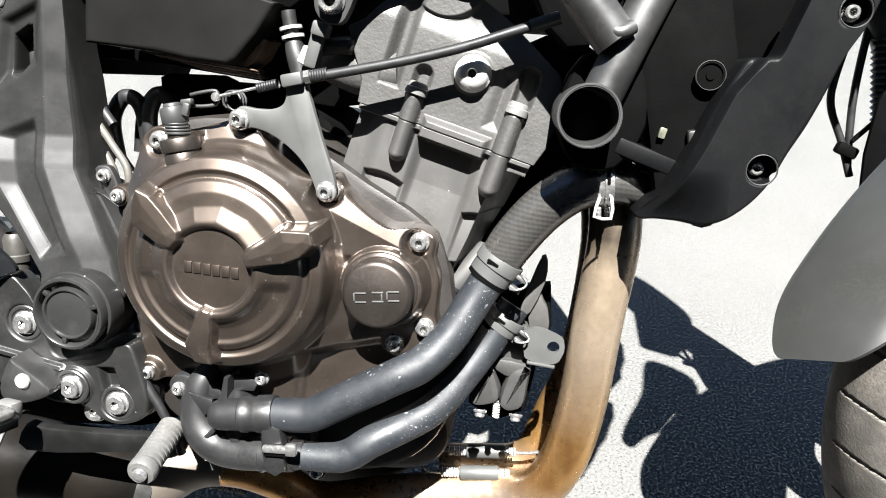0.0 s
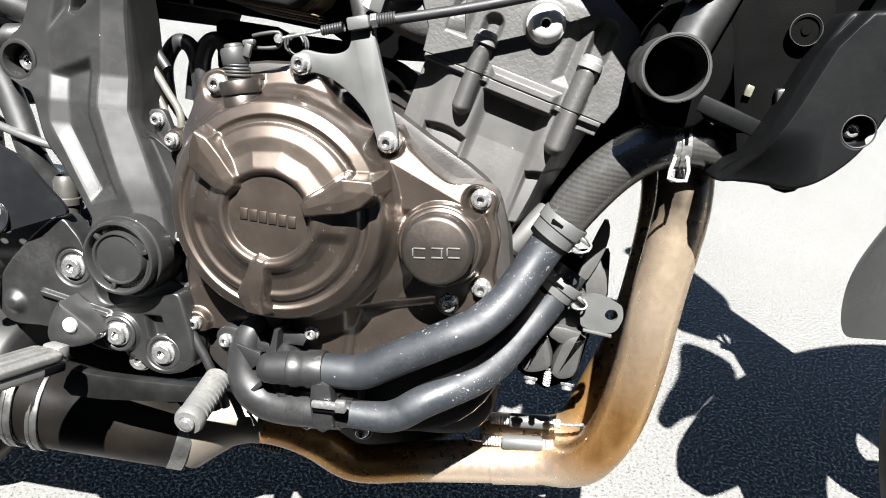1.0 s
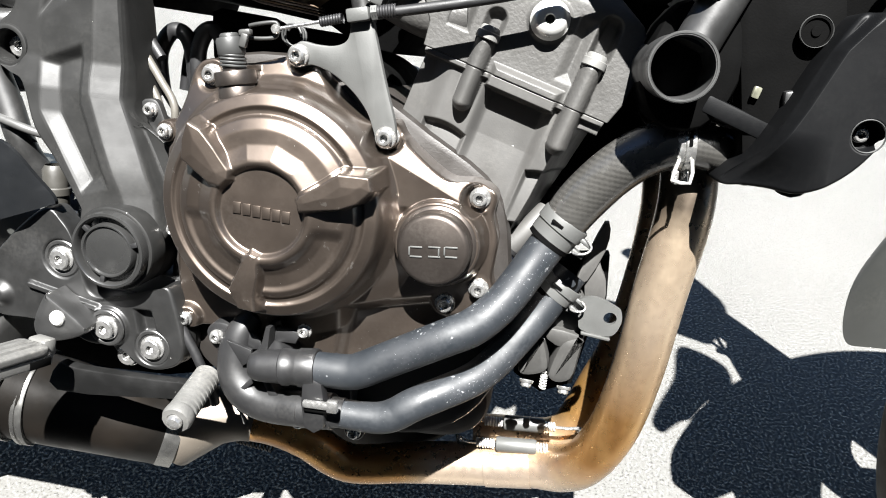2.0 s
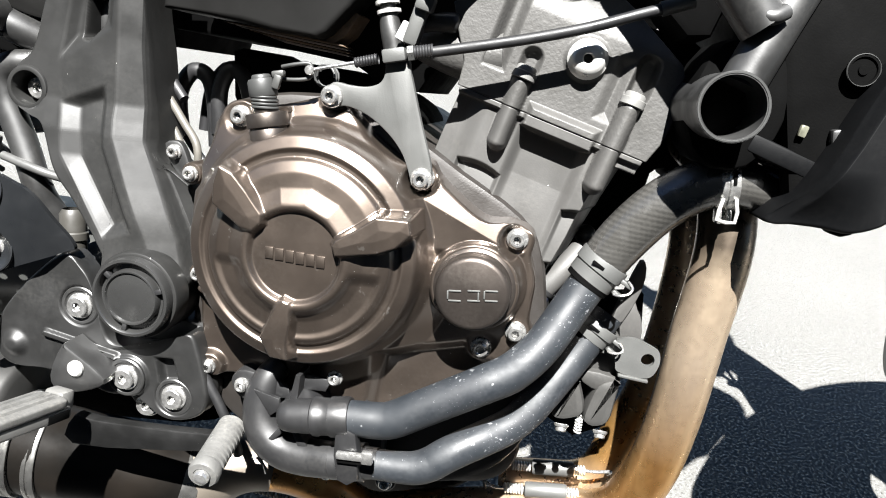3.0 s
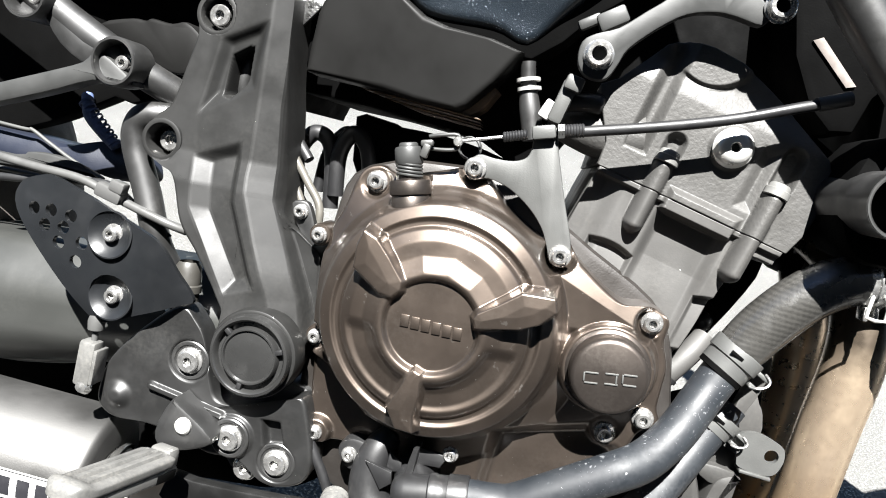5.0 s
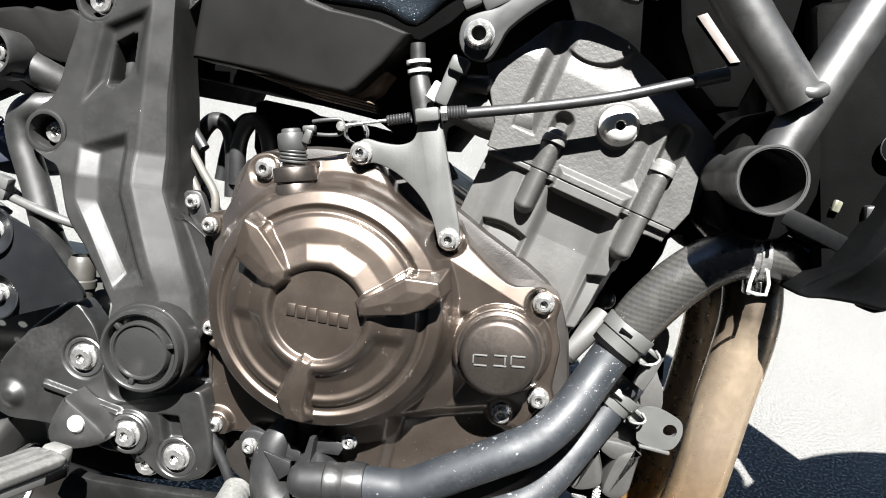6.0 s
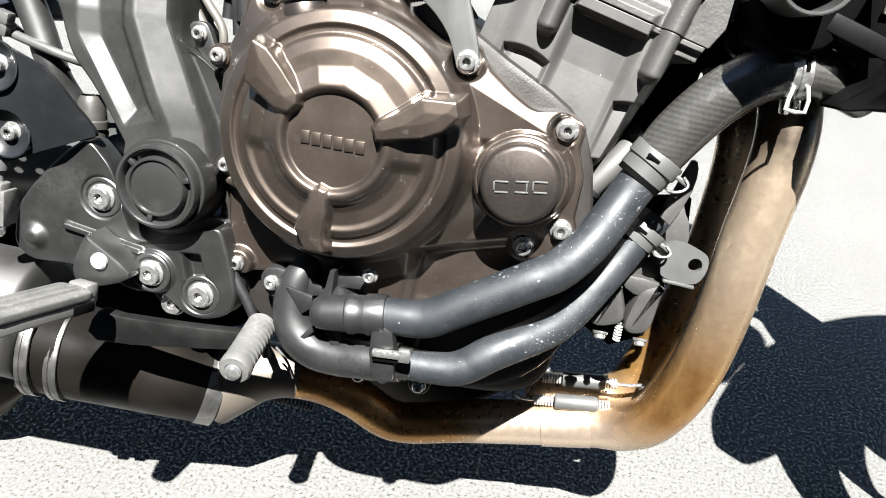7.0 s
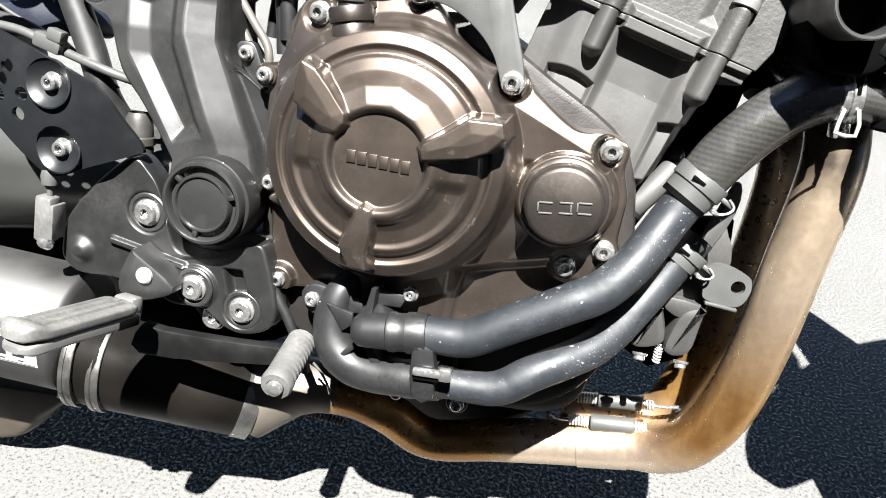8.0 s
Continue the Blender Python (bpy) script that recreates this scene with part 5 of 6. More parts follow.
piece("collar", mesh_of("collar", *lathe([(8, -18), (8, -2), (14, -1), (14, 2), (11, 3)], (-345, -172, 333), (-0.05, 0, 1), 24), PLASTIC), res)
brake_line = piece("brake_line", mesh_of("brake_line", *tube([(-520, -168, 421), (-478, -172, 419), (-440, -174, 417), (-410, -176, 409), (-364, -178, 398), (-340, -160, 390)], 3.3, 14), WIRE_GREY), None, "grey brake hose behind the guard")
piece("union", mesh_of("union", *join(box(-411, -180, 412, 22, 11, 11, turn(0, 14, 0), 2.5), box(-404, -182, 418, 12, 9, 9, turn(0, 14, 0), 2)), WIRE_GREY), brake_line)
piece("cable", mesh_of("cable", *tube([(-520, -160, 404), (-470, -164, 410), (-425, -166, 416), (-398, -168, 404), (-370, -165, 385)], 3.2, 12), CABLE))

# knee tube, rear frame tubes and hanger loop
knee = tube([(-352, -140, 479), (-382, -160, 475), (-400, -165, 472), (-407, -165, 462), (-405, -165, 447), (-391, -165, 414), (-377, -165, 378), (-365, -150, 348)], 10.2, 24, 6)
piece("knee_tube", mesh_of("knee_tube", *knee, FRAME), None, "black bent frame tube")
rear_tube = piece("rear_frame_tube", mesh_of("rear_frame_tube", *tube([(-640, -175, 618), (-484, -175, 541), (-412, -172, 506), (-368, -140, 484)], 11.5, 26, 4), FRAME), None, "black rear frame tube")
for a, b in ((-412, 506), (-486, 541)):
    ringp = lathe([(17, -16), (17.4, 8), (16.4, 10), (14.8, 10), (14.2, 8), (14, -4), (0.1, -4)], (a, -186, b), (0, -1, 0), 40)
    lug_ob = piece("hanger_ring", mesh_of("hanger_ring", *ringp, FRAME), rear_tube)
    bolt(BOLT, a + 2, 182, b, lug_ob)
hanger = [(-398, 494), (-408, 490), (-430, 490), (-470, 474), (-540, 450), (-540, 462), (-472, 489), (-440, 502), (-428, 512)]
piece("hanger_arm", mesh_of("hanger_arm", *plate(hanger, 190, 14, 3, 3), HANGER), rear_tube)
piece("hanger_arm", mesh_of("hanger_arm", *plate([(-428, 516), (-445, 524), (-470, 542), (-478, 534), (-462, 512), (-436, 500)], 186, 14, 3, 3), FRAME), rear_tube)
seat = [(-640, 640), (-470, 596), (-420, 588), (-340, 600), (-300, 615), (-300, 700), (-640, 740)]
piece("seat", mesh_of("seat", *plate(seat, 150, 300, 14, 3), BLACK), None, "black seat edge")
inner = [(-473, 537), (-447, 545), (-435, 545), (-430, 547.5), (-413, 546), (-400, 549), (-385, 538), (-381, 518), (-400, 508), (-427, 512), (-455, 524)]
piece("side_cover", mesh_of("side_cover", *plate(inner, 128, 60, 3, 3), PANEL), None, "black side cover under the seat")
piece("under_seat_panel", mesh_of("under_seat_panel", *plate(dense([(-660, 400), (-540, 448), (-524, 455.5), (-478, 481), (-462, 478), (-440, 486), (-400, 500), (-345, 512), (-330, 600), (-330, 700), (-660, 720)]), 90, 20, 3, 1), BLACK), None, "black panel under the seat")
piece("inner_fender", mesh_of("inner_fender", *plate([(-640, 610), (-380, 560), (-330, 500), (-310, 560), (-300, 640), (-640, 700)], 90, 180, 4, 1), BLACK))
duct = [(-640, 436), (-560, 436), (-503, 434), (-486, 440), (-465, 444), (-440, 431), (-436, 415), (-460, 413), (-474, 420), (-540, 415), (-640, 410)]
piece("blue_duct", mesh_of("blue_duct", *relief(duct, (-520, 426), lambda u, w: 110 - 0.02 * (w - 420) ** 2, 24, 160, 30, 8, 4), BLUE, sharp=80), None, "dull navy plastic duct")
loom = piece("blue_loom", mesh_of("blue_loom", *tube([(-500, -95, 478), (-490, -104, 463), (-477, -106, 452), (-460, -106, 440)], 5.0, 14), LOOM), None, "blue braided cable loom")
for k in range(9):
    p = Vector((-496 + 4.2 * k, -102 - 0.5 * k, 472 - 3.7 * k))
    piece("wrap", mesh_of("wrap", *lathe([(5.0, -1.2), (5.7, -0.8), (5.7, 0.8), (5.0, 1.2)], tuple(p), (0.74, -0.1, -0.66), 18), LOOM), loom)
hugger = piece("rear_hugger", mesh_of("rear_hugger", *plate([(-640, 418), (-544, 418.5), (-530, 423), (-515, 425), (-495, 424), (-476, 419.5), (-460, 413.5), (-471, 413), (-495, 411), (-520, 411.5), (-544, 409), (-640, 406)], 122, 6, 2, 2), HANGER), None, "grey plastic rear hugger with a pale rim")
piece("rim", mesh_of("rim", *tube([(-640, -114, 446), (-545, -114, 441), (-534, -114, 441.5), (-515, -115, 433), (-490, -117, 422.5), (-458, -122, 413)], 1.6, 10), BRACKET), hugger, "pale rim")
piece("edge", mesh_of("edge", *tube([(-640, -125, 404), (-540, -127, 406), (-500, -129, 405), (-460, -134, 398), (-430, -140, 388)], 2.2, 10), HANGER), hugger)
# black sheet added to hide bright ground in the dark under the swingarm
piece("under_arm_filler", mesh_of("under_arm_filler", *plate([(-660, 275), (-560, 268), (-420, 256), (-420, 200), (-560, 190), (-660, 195)], 60, 20, 4, 2), BLACK), None, "black filler sheet under the swingarm")
under_guard = [(-700, 84), (-600, 80), (-535, 78), (-470, 82), (-453, 82), (-464, 70), (-484, 52), (-504, 28), (-524, 14), (-560, 2), (-620, -5), (-700, 0)]
piece("lower_chain_guard", mesh_of("lower_chain_guard", *relief(under_guard, (-580, 45), lambda u, w: 108 - 0.004 * (w - 60) ** 2, 24, 160, 20, 8, 4), RUSTY, sharp=80), None, "dusty brown plastic guard under the muffler")
swing = [(-820, 330), (-620, 345), (-520, 352), (-430, 352), (-340, 356), (-290, 352), (-270, 322), (-300, 298), (-420, 262), (-560, 236), (-820, 250)]


def swing_height(u, w):
    """A box section with rounded shoulders and a crease along its side."""
    top = np.interp(u, [-820, -620, -520, -430, -290], [330, 345, 352, 352, 352])
    low = np.interp(u, [-820, -560, -420, -300], [250, 236, 262, 298])
    k = (w - low) / np.maximum(top - low, 1)
    return 148 - 34 * np.clip((k - 0.55) / 0.45, 0, 1) ** 2 - 26 * np.clip((0.4 - k) / 0.4, 0, 1) ** 2


piece("swingarm", mesh_of("swingarm", *relief(swing, (-500, 300), swing_height, 40, 220, 60, 8, 4), FENDER, sharp=80), None, "dark satin swingarm")

# loops, hoses and wires between frame cover and engine
for pts, r in (([(-300, -100, 430), (-304, -100, 462), (-294, -100, 482), (-281, -100, 480), (-274, -100, 462), (-270, -100, 425)], 6.6),
               ([(-266, -104, 436), (-268, -104, 470), (-259, -104, 488), (-247, -104, 480), (-240, -104, 456), (-238, -104, 430)], 6.6),
               ([(-286, -90, 436), (-282, -90, 470), (-270, -90, 488), (-262, -90, 484)], 5.0),
               ([(-330, -96, 470), (-312, -96, 448), (-290, -98, 420), (-270, -100, 400)], 3.6)):
    piece("rubber_loop", mesh_of("rubber_loop", *tube(pts, r, 18), CABLE), None)
for i, (pts, mat) in enumerate((([(-312, -140, 492), (-296, -142, 470), (-276, -146, 446), (-262, -150, 428), (-262, -150, 400)], WIRE_TAN),
                                ([(-318, -134, 480), (-300, -138, 456), (-280, -144, 432), (-272, -148, 412), (-272, -148, 392)], WIRE_TAN),
                                ([(-320, -128, 500), (-300, -132, 482), (-280, -138, 462)], CABLE), ([(-324, -122, 488), (-302, -130, 464), (-286, -138, 444)], CABLE))):
    piece("wire", mesh_of("wire", *tube(pts, 3.1 if mat == WIRE_TAN else 4.0, 10), mat), None)
sb = [(-276, 431), (-266, 434), (-260, 427), (-253, 406), (-258, 402), (-270, 416)]
small = piece("small_bracket", mesh_of("small_bracket", *plate(sb, 172, 6, 1.5, 3), FRAME), None, "small black bracket")
bolt(BOLT_SMALL, -268, 172, 426, small)

# tank, its side panel and the black parts under it
side = [(-284, 525), (-283, 542), (-280.5, 566), (-277, 577), (-270, 584), (-256, 592), (-242, 599.5), (-229, 591), (-204, 575.5), (-187, 571), (-155, 567.7), (-133, 562), (-149, 538.5), (-165, 520), (-171, 516.5), (-202, 517.5), (-227, 521), (-253, 523)]
side_panel = piece("tank_side_panel", mesh_of("tank_side_panel", *relief(dense(side), (-215, 550), lambda u, w: 168 + 0.06 * (w - 540), 40, 300, 30, 5, 2), PANEL), None, "grey-brown matt tank side panel")
tank = [(-242, 606), (-226, 593), (-206, 577), (-158, 574.5), (-132, 568), (-110, 592), (-87, 620), (-30, 700), (-60, 780), (-250, 780), (-270, 660)]


def tank_height(u, w):
    return 160 + 14 * step((w - 570) / 60) - 40 * step((w - 680) / 120)


heat_patch = [(-297, 558), (-290, 566), (-283, 575), (-283, 583), (-300, 582), (-299, 570)]
piece("heat_shield", mesh_of("heat_shield", *plate(heat_patch, 150, 3, 0.6), FOIL), None, "crinkled bright foil heat shield")
piece("fuel_tank", mesh_of("fuel_tank", *relief(tank, (-150, 670), tank_height, 40, 200, 320, 8, 4), TANK, sharp=80), None, "blue-black metal flake fuel tank")
gap = [(-256, 612), (-232, 596), (-212, 578), (-172, 568), (-128, 560), (-92, 594), (-62, 626), (-62, 700), (-256, 700)]
piece("tank_trim", mesh_of("tank_trim", *plate(gap, 156, 40, 2, 2), BLACK), None, "black trim along the tank")
flange = piece("tank_flange", mesh_of("tank_flange", *plate([(-173, 518), (-151, 538), (-147, 536), (-155, 522), (-166, 513)], 150, 30, 1, 1), RUST), None, "worn brown lower flange of the tank")
for k in range(4):
    strip = [(-246 + 9 * k, 521.5 - 1.9 * k), (-200, 518.5 - 1.9 * k), (-157, 514.5 - 1.9 * k), (-155, 513.2 - 1.9 * k), (-200, 517 - 1.9 * k), (-242 + 9 * k, 520.3 - 1.9 * k)]
    piece("strip", mesh_of("strip", *plate(strip, 152 - 2.5 * k, 20, 0.4), RUST if k % 2 == 0 else TAPE), flange)
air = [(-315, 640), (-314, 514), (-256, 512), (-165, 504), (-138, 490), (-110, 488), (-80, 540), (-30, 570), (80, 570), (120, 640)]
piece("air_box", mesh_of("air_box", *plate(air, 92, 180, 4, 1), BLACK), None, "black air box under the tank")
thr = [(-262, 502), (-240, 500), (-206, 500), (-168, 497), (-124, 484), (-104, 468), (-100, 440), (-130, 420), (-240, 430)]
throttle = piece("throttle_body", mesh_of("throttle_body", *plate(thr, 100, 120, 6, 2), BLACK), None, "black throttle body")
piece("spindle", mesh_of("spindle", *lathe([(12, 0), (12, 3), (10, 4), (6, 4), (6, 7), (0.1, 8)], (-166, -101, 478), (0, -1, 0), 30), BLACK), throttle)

breather = piece("breather_hose", mesh_of("breather_hose", *tube([(-130, -155, 558), (-127, -155, 544), (-123, -155, 528), (-116, -156, 506)], [5.5, 5.5, 7.5, 7.5], 18), FRAME), None, "dark breather hose with bright clips")
for d in (540, 546):
    piece("clip", mesh_of("clip", *lathe([(6, -1.2), (8.4, -1.2), (8.4, 1.2), (6, 1.2)], (-126.5 + (543 - d) * 0.3, -155, d), (-0.25, 0, 1), 24), WHITE_STEEL), breather)
sensor = piece("sensor", mesh_of("sensor", *join(box(-101, -176, 533, 10, 14, 30, turn(0, 14, 0), 2.5), box(-96, -182, 545, 12, 12, 10, turn(0, 14, 0), 2)), BRACKET), None, "grey engine sensor")
piece("plug", mesh_of("plug", *box(-110, -170, 527, 8, 10, 13, turn(0, 24, 0), 1.5), LABEL), sensor, "white connector")
piece("intake_stub", mesh_of("intake_stub", *tube([(-104, -146, 524), (-88, -152, 521), (-68, -156, 518), (-44, -156, 520)], [12, 15, 17, 17], 28), HEAD_GREY), None, "grey stub beside the cylinder head")
piece("vent_cap", mesh_of("vent_cap", *tube([(-102, -170, 532), (-90, -172, 535), (-77, -172, 536), (-74, -172, 536)], [5.5, 6, 6.5, 3.5], 20), PLASTIC), None, "small black vent cap")

# engine hanger bracket with its two bolts
hang = [(-93, 551), (-97.5, 559), (-96.5, 570), (-89, 576), (-76, 581.5), (-62, 593.5), (-50, 604), (-32, 625), (-26, 645), (-20, 645), (-21, 626), (-20, 618), (-14.5, 615), (-10, 620), (-8, 630), (-4, 616), (7, 609), (11, 602.5), (6, 595.5), (-8, 598), (-21, 599), (-38, 595), (-53, 584.5), (-67.5, 570), (-72, 559.5), (-77, 550), (-85, 548)]
hanger_plate = piece("engine_hanger", mesh_of("engine_hanger", *plate(hang, 197, 9, 1.5, 3), HANGER), None, "grey engine hanger bracket")
for a, b in ((-85, 563), (14, 607)):
    piece("nut", mesh_of("nut", *lathe([(9.5, 0), (9.5, 1.5), (8.4, 2.2), (7.8, 7.5), (7, 8.2), (4.6, 8.2), (4.2, 5)], (a, -197, b), (0, -1, 0), 30), STEEL), hanger_plate, "steel nut")
piece("connector", mesh_of("connector", *join(box(-80, -168, 592, 20, 10, 12, turn(0, -32, 0), 2), box(-94, -168, 588, 16, 7, 7, turn(0, -32, 0), 2)), HANGER), None, "grey cable connector under the tank")

# main frame tubes ahead of the cylinder head
front_tube = piece("frame_tube", mesh_of("frame_tube", *tube([(-40, -210, 740), (30, -224, 630), (100, -226, 548)], 13.5, 30, 4), FRAME), None, "thick black frame tube")
piece("frame_tube", mesh_of("frame_tube", *tube([(170, -200, 690), (122, -214, 582), (96, -220, 515)], 13, 30, 4), FRAME), None, "thick black frame tube joining the mount")
piece("weld", mesh_of("weld", *tube([(90, -230, 556), (100, -236, 552), (108, -232, 556)], 4.5, 12), FRAME), front_tube)
mount = piece("cross_tube", mesh_of("cross_tube", *tube([(88, -247, 503), (88, -232, 503), (86, -160, 503), (84, 40, 503)], [19.3, 19.0, 19.0, 19.0], 44, 1, hollow=2.2), FRAME), None, "open end of a black frame cross tube")
piece("end_rim", mesh_of("end_rim", *lathe([(17.6, -0.4), (17.9, 0.4), (18.8, 0.4), (19.3, -0.4)], (88, -247, 503), (0, -1, 0), 48), HANGER), mount, "worn pale rim")
piece("inner_wall", mesh_of("inner_wall", *lathe([(0.1, 0), (17, 0)], (86.5, -196, 503), (0, -1, 0), 36), BLACK), mount)
piece("gusset", mesh_of("gusset", *plate([(70, 500), (84, 470), (112, 470), (128, 500), (118, 540), (84, 540)], 212, 60, 6, 3), BLACK), None)

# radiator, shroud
# flat black sheet traced to fill the dark gap ahead of the cylinder
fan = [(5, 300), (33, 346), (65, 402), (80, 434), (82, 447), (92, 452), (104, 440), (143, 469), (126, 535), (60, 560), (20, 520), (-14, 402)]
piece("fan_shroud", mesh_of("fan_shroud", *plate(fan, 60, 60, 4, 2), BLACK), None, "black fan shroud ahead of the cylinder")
# black sheet added to hide the bright sky gap under the tank
piece("tank_gap_filler", mesh_of("tank_gap_filler", *plate([(-140, 628), (-90, 618), (40, 612), (90, 618), (110, 780), (-140, 780)], -20, 60, 5, 1), BLACK), None, "black filler sheet under the tank")
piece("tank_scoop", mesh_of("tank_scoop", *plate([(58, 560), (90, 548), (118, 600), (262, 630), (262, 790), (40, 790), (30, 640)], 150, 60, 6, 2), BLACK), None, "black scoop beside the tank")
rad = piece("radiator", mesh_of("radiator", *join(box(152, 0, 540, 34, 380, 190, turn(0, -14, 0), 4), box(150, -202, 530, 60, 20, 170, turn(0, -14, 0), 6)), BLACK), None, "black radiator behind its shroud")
for k in range(26):
    piece("fin", mesh_of("fin", *box(134 - 0, 0, 460 + 6.4 * k, 2, 340, 1.2, turn(0, -14, 0), 0.3), CASE_DARK), rad) if k % 2 == 0 else None
capr = lathe([(9, 0), (9, 1.5), (8.4, 2.2), (7.4, 2.2), (7, 1), (3, 1), (2.6, 2), (0.1, 2)], (160, -216, 532), (0, -1, 0), 36)
piece("mount_bolt", mesh_of("mount_bolt", *capr, BLACK), rad, "black rubber mount bolt")
# paler ring stands in for the highlight on the bolt's edge
piece("highlight_ring", mesh_of("highlight_ring", *lathe([(8.4, 2.0), (8.8, 2.5), (9.2, 2.0)], (160, -216, 532), (0, -1, 0), 40), HANGER), rad)
piece("lens", mesh_of("lens", *box(137, -214, 495, 4.6, 4, 7, turn(0, 12, 0), 1), REFLECT), rad, "small amber lens")
piece("lower_bar", mesh_of("lower_bar", *box(133, -206, 478, 48, 14, 11, turn(0, 18, 0), 2), SHROUD), rad)
piece("box", mesh_of("box", *box(164, -214, 490, 22, 8, 20, turn(0, -10, 0), 2), PLASTIC), rad)
# black sheet added to hide bright ground between scoop and shroud
piece("side_panel", mesh_of("side_panel", *plate([(112, 520), (210, 515), (272, 640), (272, 730), (96, 730)], 138, 20, 2), BLACK), rad)
SHROUD_LINE = [(127, 441), (138, 442), (150, 443), (164, 443), (176, 450), (187, 460), (196, 473), (203, 490), (211, 507), (218, 526), (225, 547), (234, 565), (239, 581), (243, 596), (254, 640),
               (224, 640), (208, 594), (202, 578), (197, 563), (191, 546), (186, 543.5), (177, 543), (172, 537), (165, 522), (158.5, 505.5), (153, 490), (147.5, 477), (140, 461)]


def shroud_height(u, w):
    # the lower rear corner bends in towards the machine
    h = 247.0 - 0.05 * (w - 500) - step((478 - w) / 35) * np.clip((165 - u) * 0.6 + 6, 0, 45)
    edge = np.interp(w, [440, 461, 490, 522, 543, 594, 640], [127, 140, 153, 165, 180, 206, 224])
    h = h - 9 * step((edge + 5 - u) / 5)
    for a, b in ((190, 480), (226, 571)):
        h = h - 12 * step((9.0 - np.hypot(u - a, w - b)) / 1.2)
    return h


shroud = piece("radiator_shroud", mesh_of("radiator_shroud", *relief(SHROUD_LINE, (190, 510), shroud_height, 110, 420, 24, 3, 4), SHROUD, sharp=80), None, "matt black radiator shroud")
for a, b in ((190, 480), (226, 571)):
    bolt(BOLT_SMALL, a, 234, b, shroud)
    # paler ring stands in for light caught on the recess edge
    piece("recess_rim", mesh_of("recess_rim", *lathe([(8.3, 0), (8.8, 0.5), (9.3, 0)], (a, -(246.5 - 0.05 * (b - 500)), b), (0, -1, 0), 40), HANGER), shroud)
# plate hidden behind the shroud, added to keep sun off the header pipe
piece("pipe_shade_plate", mesh_of("pipe_shade_plate", *plate([(152, 447), (172, 446), (190, 462), (192, 520), (158, 520), (146, 470)], 206, 6, 1, 2), BLACK), shroud)
piece("tab", mesh_of("tab", *plate([(156, 450), (180, 452), (174, 440), (163, 439)], 222, 12, 2, 2), BLACK), shroud)

# front wheel, turned to the left
STEER = radians(25.3)
AXLE = Vector((598, 0, 290))
WX = Vector((math.sin(STEER), -math.cos(STEER), 0))
WR = Vector((-math.cos(STEER), -math.sin(STEER), 0))


def wheel_mesh(name, axle, side, rear, radius, half, grooves):
    """Tyre of rounded section with curved tread grooves cut in."""
    na, ns = (1800, 61) if grooves else (360, 41)
    prof = []
    for k in range(ns):
        s = -1 + 2 * k / (ns - 1)
        a = s * 2.1
        prof.append((s, half * math.sin(min(max(a, -1.9), 1.9) * 0.83) / math.sin(1.9 * 0.83) if abs(a) < 1.9 else half * (1 - 0.22 * (abs(a) - 1.9) / 0.2) * (1 if a > 0 else -1),
                     radius - (1 - math.cos(a * 0.72)) * half * 0.92))
    verts, faces, mats = [], [], []
    up = Vector((0, 0, 1))
    cut = np.zeros((na, ns), bool)
    for i in range(na):
        ang = 360.0 * i / na
        for k, (s, x, r) in enumerate(prof):
            pitch = (ang + 3 * s + 4 * s * s) % 9.0
            deep = grooves and pitch < 0.6 and -0.2 < s < 0.9
            cut[i, k] = deep
            rr = r - (1.8 if deep else 0)
            d = rear * math.cos(radians(ang)) + up * math.sin(radians(ang))
            verts.append(tuple(axle + d * rr + side * x))
    for i in range(na):
        for k in range(ns - 1):
            j = (i + 1) % na
            faces.append((i * ns + k, i * ns + k + 1, j * ns + k + 1, j * ns + k))
            mats.append(1 if cut[i, k] or cut[j, k] else 0)
    me = bpy.data.meshes.new(name)
    me.from_pydata([tuple(c * MM for c in p) for p in verts], [], faces)
    me.materials.append(TYRE)
    me.materials.append(GROOVE)
    me.polygons.foreach_set("material_index", mats)
    me.shade_smooth()
    me.set_sharp_from_angle(angle=radians(50))
    return me


front_wheel = piece("front_wheel", mesh_of("rim", *join(lathe([(205, -48), (214, -46), (212, -36), (196, -20), (196, 20), (212, 36), (214, 46), (205, 48)], tuple(AXLE), tuple(WX), 72),
                    lathe([(12, -55), (28, -50), (28, 50), (12, 55)], tuple(AXLE), tuple(WX), 24)), BLACK), None, "black front wheel turned to the left")
piece("tyre", wheel_mesh("tyre", AXLE, WX, WR, 290, 56, True), front_wheel, "dusty worn front tyre with curved grooves")
for k in range(5):
    a = radians(72 * k + 20)
    d = WR * math.cos(a) + Vector((0, 0, 1)) * math.sin(a)
    piece("spoke", mesh_of("spoke", *tube([tuple(AXLE + d * 24), tuple(AXLE + d * 200)], [15, 11], 12, 1), BLACK), front_wheel)

for off in (-66, 66):
    disc = lathe([(78, -2.5), (78, 2.5), (149, 2.5), (149, -2.5), (78, -2.5)], tuple(AXLE + WX * off), tuple(WX), 72)
    piece("brake_disc", mesh_of("brake_disc", *disc, BAND), front_wheel, "steel brake disc")

fv, ff = [], []
NA, NS = 70, 41
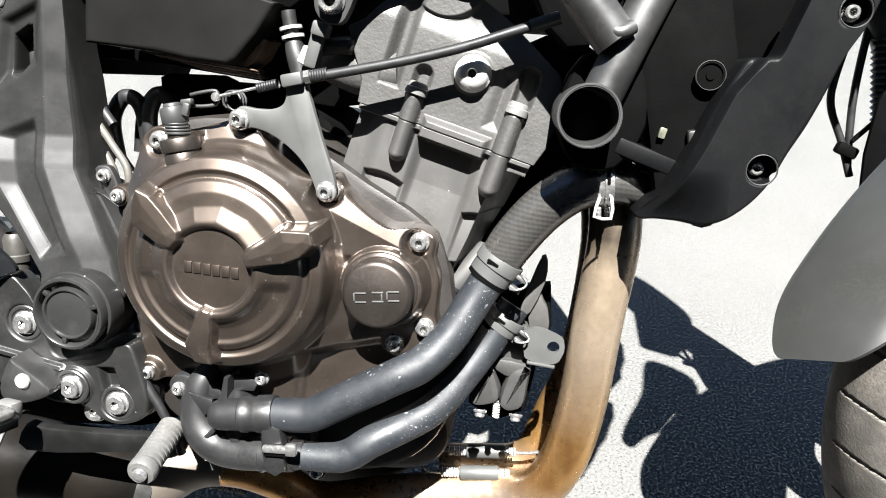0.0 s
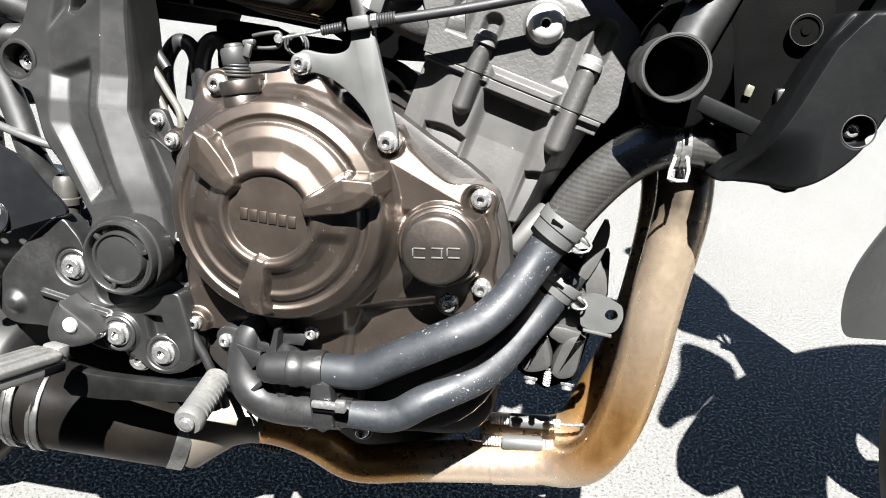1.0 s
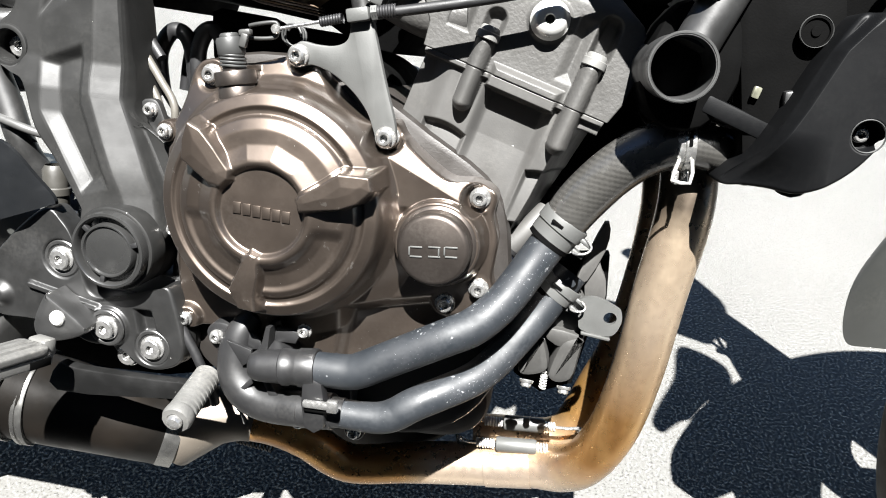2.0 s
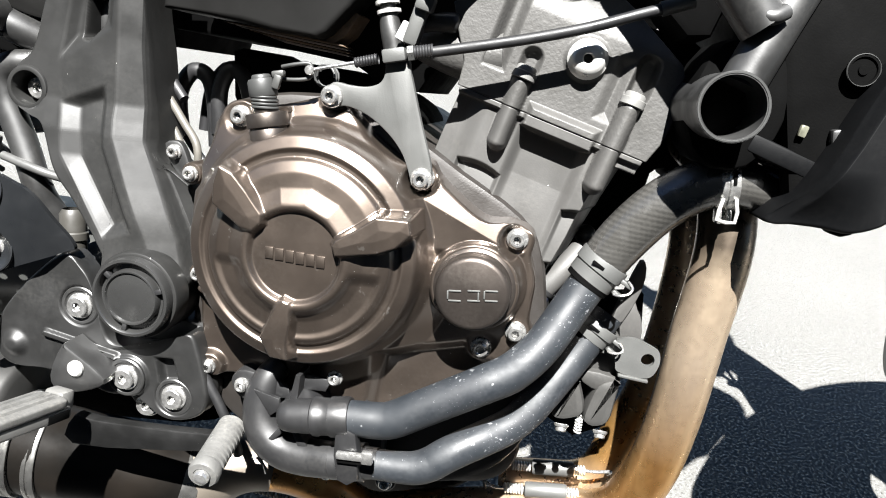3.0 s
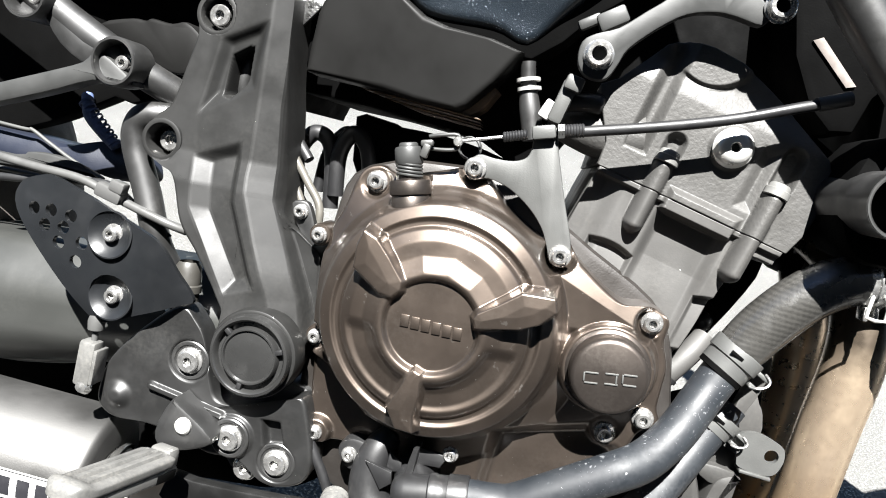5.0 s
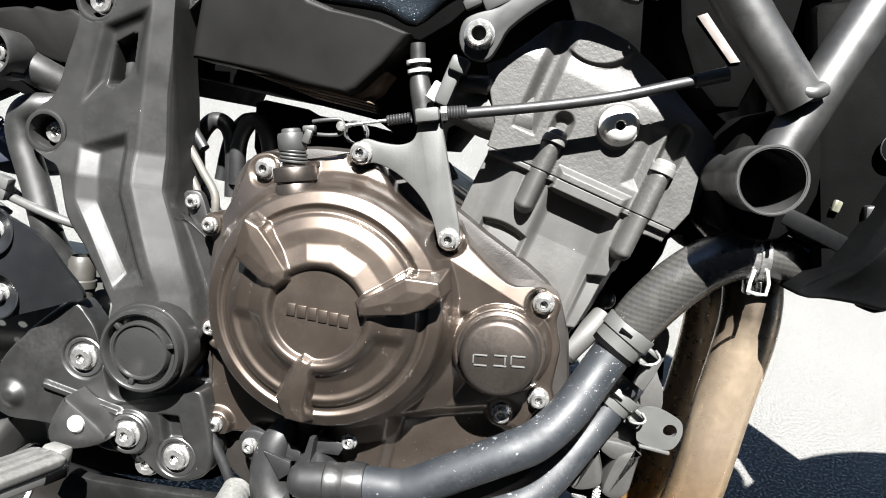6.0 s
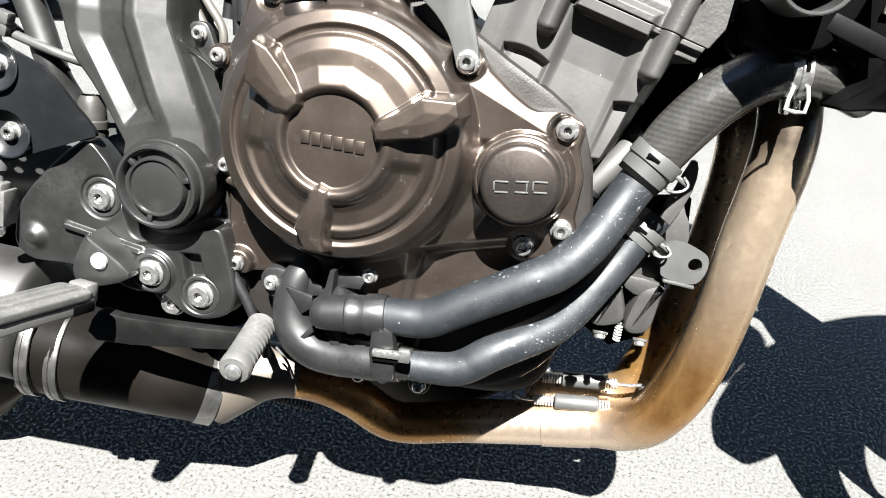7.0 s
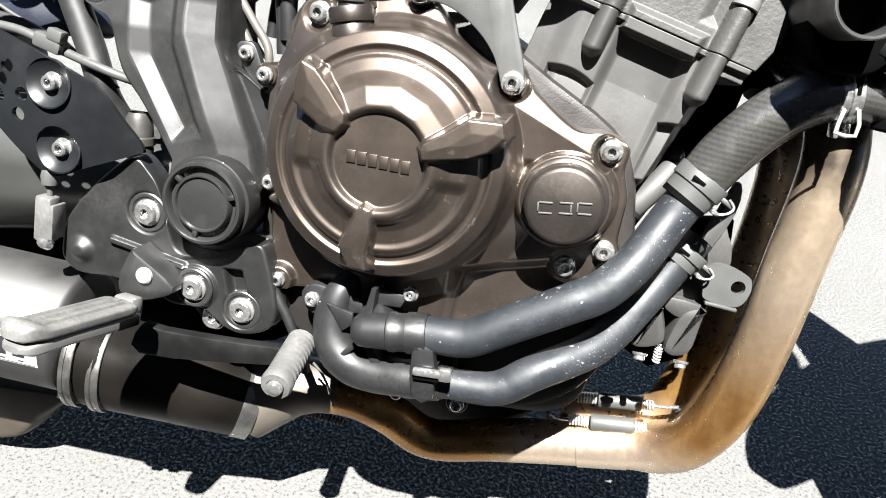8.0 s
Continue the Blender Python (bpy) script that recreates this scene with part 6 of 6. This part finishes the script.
for layer in (0, 4):
    for i in range(NA):
        for k in range(NS):
            s = -1 + 2 * k / (NS - 1)
            start = 7 + 3.8 * s + (45.5 * max(0, s - 0.45) ** 2.2 if s > 0 else 30 * max(0, -s - 0.2) ** 1.8)
            ang = start + (122 - start) * i / (NA - 1)
            half = 66
            r = 324 - 9 * abs(s) ** 2 - 24 * max(0, abs(s) - 0.6) ** 2 / 0.16 - layer + 56 * max(0, 1 - ang / 60) ** 2
            d = WR * math.cos(radians(ang)) + Vector((0, 0, 1)) * math.sin(radians(ang))
            fv.append(tuple(AXLE + d * r + WX * half * s))
n = NA * NS
for L in (0, n):
    for i in range(NA - 1):
        for k in range(NS - 1):
            a = L + i * NS + k
            ff.append((a, a + 1, a + NS + 1, a + NS) if L == 0 else (a, a + NS, a + NS + 1, a + 1))
rim_ids = [i for i in range(NS)] + [i * NS + NS - 1 for i in range(1, NA)] + [(NA - 1) * NS + k for k in range(NS - 2, -1, -1)] + [i * NS for i in range(NA - 2, 0, -1)]
for a, b in zip(rim_ids, rim_ids[1:] + rim_ids[:1]):
    ff.append((a, b, b + n, a + n))
piece("front_fender", mesh_of("front_fender", fv, ff, FENDER), None, "matt grey-green plastic front fender")

# fork legs, boot and hoses at the front
for sgn in (1, -1):
    foot = AXLE + WX * 98 * sgn
    leg = tube([tuple(foot), tuple(foot + Vector((-0.46, 0, 0.888)) * 300), tuple(foot + Vector((-0.46, 0, 0.888)) * 640)], [24, 24, 20], 24, 1, curve=False)
    piece("fork_leg", mesh_of("fork_leg", *leg, FRAME), None, "black front fork leg")
boot_prof = []
for i in range(14):
    boot_prof += [(9 + 0.5 * i, i * 6), (12 + 0.5 * i, i * 6 + 3)]
piece("cable_boot", mesh_of("cable_boot", *lathe(boot_prof, (402, 84, 508), (-0.1, 0, 1), 20), PLASTIC), None, "ribbed black rubber boot")
for pts in ([(364, 88, 640), (359, 90, 602), (351, 90, 547), (353, 90, 519), (369, 90, 487), (384, 90, 452)], [(376, 88, 640), (373, 90, 592), (372, 90, 538), (375, 90, 499), (380, 90, 462)]):
    piece("brake_hose", mesh_of("brake_hose", *tube(pts, 3.8, 12), CABLE), None, "black brake hose")
piece("hose_clip", mesh_of("hose_clip", *join(box(374, 86, 478, 22, 12, 12, turn(0, 20, 0), 3), box(388, 86, 500, 34, 6, 4, turn(0, -50, 0), 1)), BLACK), None)
clamp_c = AXLE + Vector((-0.46, 0, 0.888)) * 452
piece("lower_fork_clamp", mesh_of("lower_fork_clamp", *box(clamp_c.x - 44, clamp_c.y + 10, clamp_c.z, 70, 170, 42, turn(0, 25, 0), 14), BLACK), None, "black lower fork clamp")
# steering head and rear wheel, out of sight above and behind
piece("steering_head", mesh_of("steering_head", *tube([(300, 0, 900), (345, 0, 780)], 34, 24, 1), BLACK))
REAR = Vector((-895, 0, 315))
rear_wheel = piece("rear_wheel", mesh_of("rim", *lathe([(205, -70), (214, -68), (196, -30), (196, 30), (214, 68), (205, 70)], tuple(REAR), (0, -1, 0), 64), BLACK), None, "black rear wheel")
piece("tyre", wheel_mesh("tyre", REAR, Vector((0, -1, 0)), Vector((-1, 0, 0)), 314, 90, False), rear_wheel, "dusty rear tyre")
piece("foil_strip", mesh_of("foil_strip", *plate([(50, 602), (56, 605), (83, 577.5), (77, 575.5)], 152, 1.5, 0.3), TAPE), None, "pale foil tape strip")
piece("side_stand", mesh_of("side_stand", *tube([(-150, 120, 150), (-190, 215, 60), (-200, 260, -58)], 10, 14, 1), BLACK), None, "black side stand")
# unseen plate, outlined only to cast the shadow left of the wheel
near_caster_line = [(256, 562), (262, 546), (271, 546), (282, 562), (297, 582), (314, 596), (346, 655), (384, 692), (392, 768), (352, 812), (322, 808), (304, 708), (280, 640), (264, 595)]
piece("near_shadow_caster", mesh_of("near_shadow_caster", *plate(near_caster_line, 235, 5, 1.5, 3), BLACK), None, "unseen black plate added to shade the ground")
# unseen block at handlebar height, shaped from the shadow it must throw
bar_caster_line = [(330, 955), (346, 990), (392, 900), (420, 806), (384, 790), (352, 846)]
piece("bar_shadow_caster", mesh_of("bar_shadow_caster", *plate(bar_caster_line, 100, 60, 8, 3), BLACK), None, "unseen black block casting the upper ground shadow")
# unseen plate on the far side, added to darken a lit wedge of ground
piece("far_shadow_caster", mesh_of("far_shadow_caster", *plate([(386, 425), (384, 530), (400, 545), (450, 560), (460, 450), (430, 425)], -60, 5, 1.5, 2), BLACK), None, "unseen black plate added to fill the wheel's shadow")
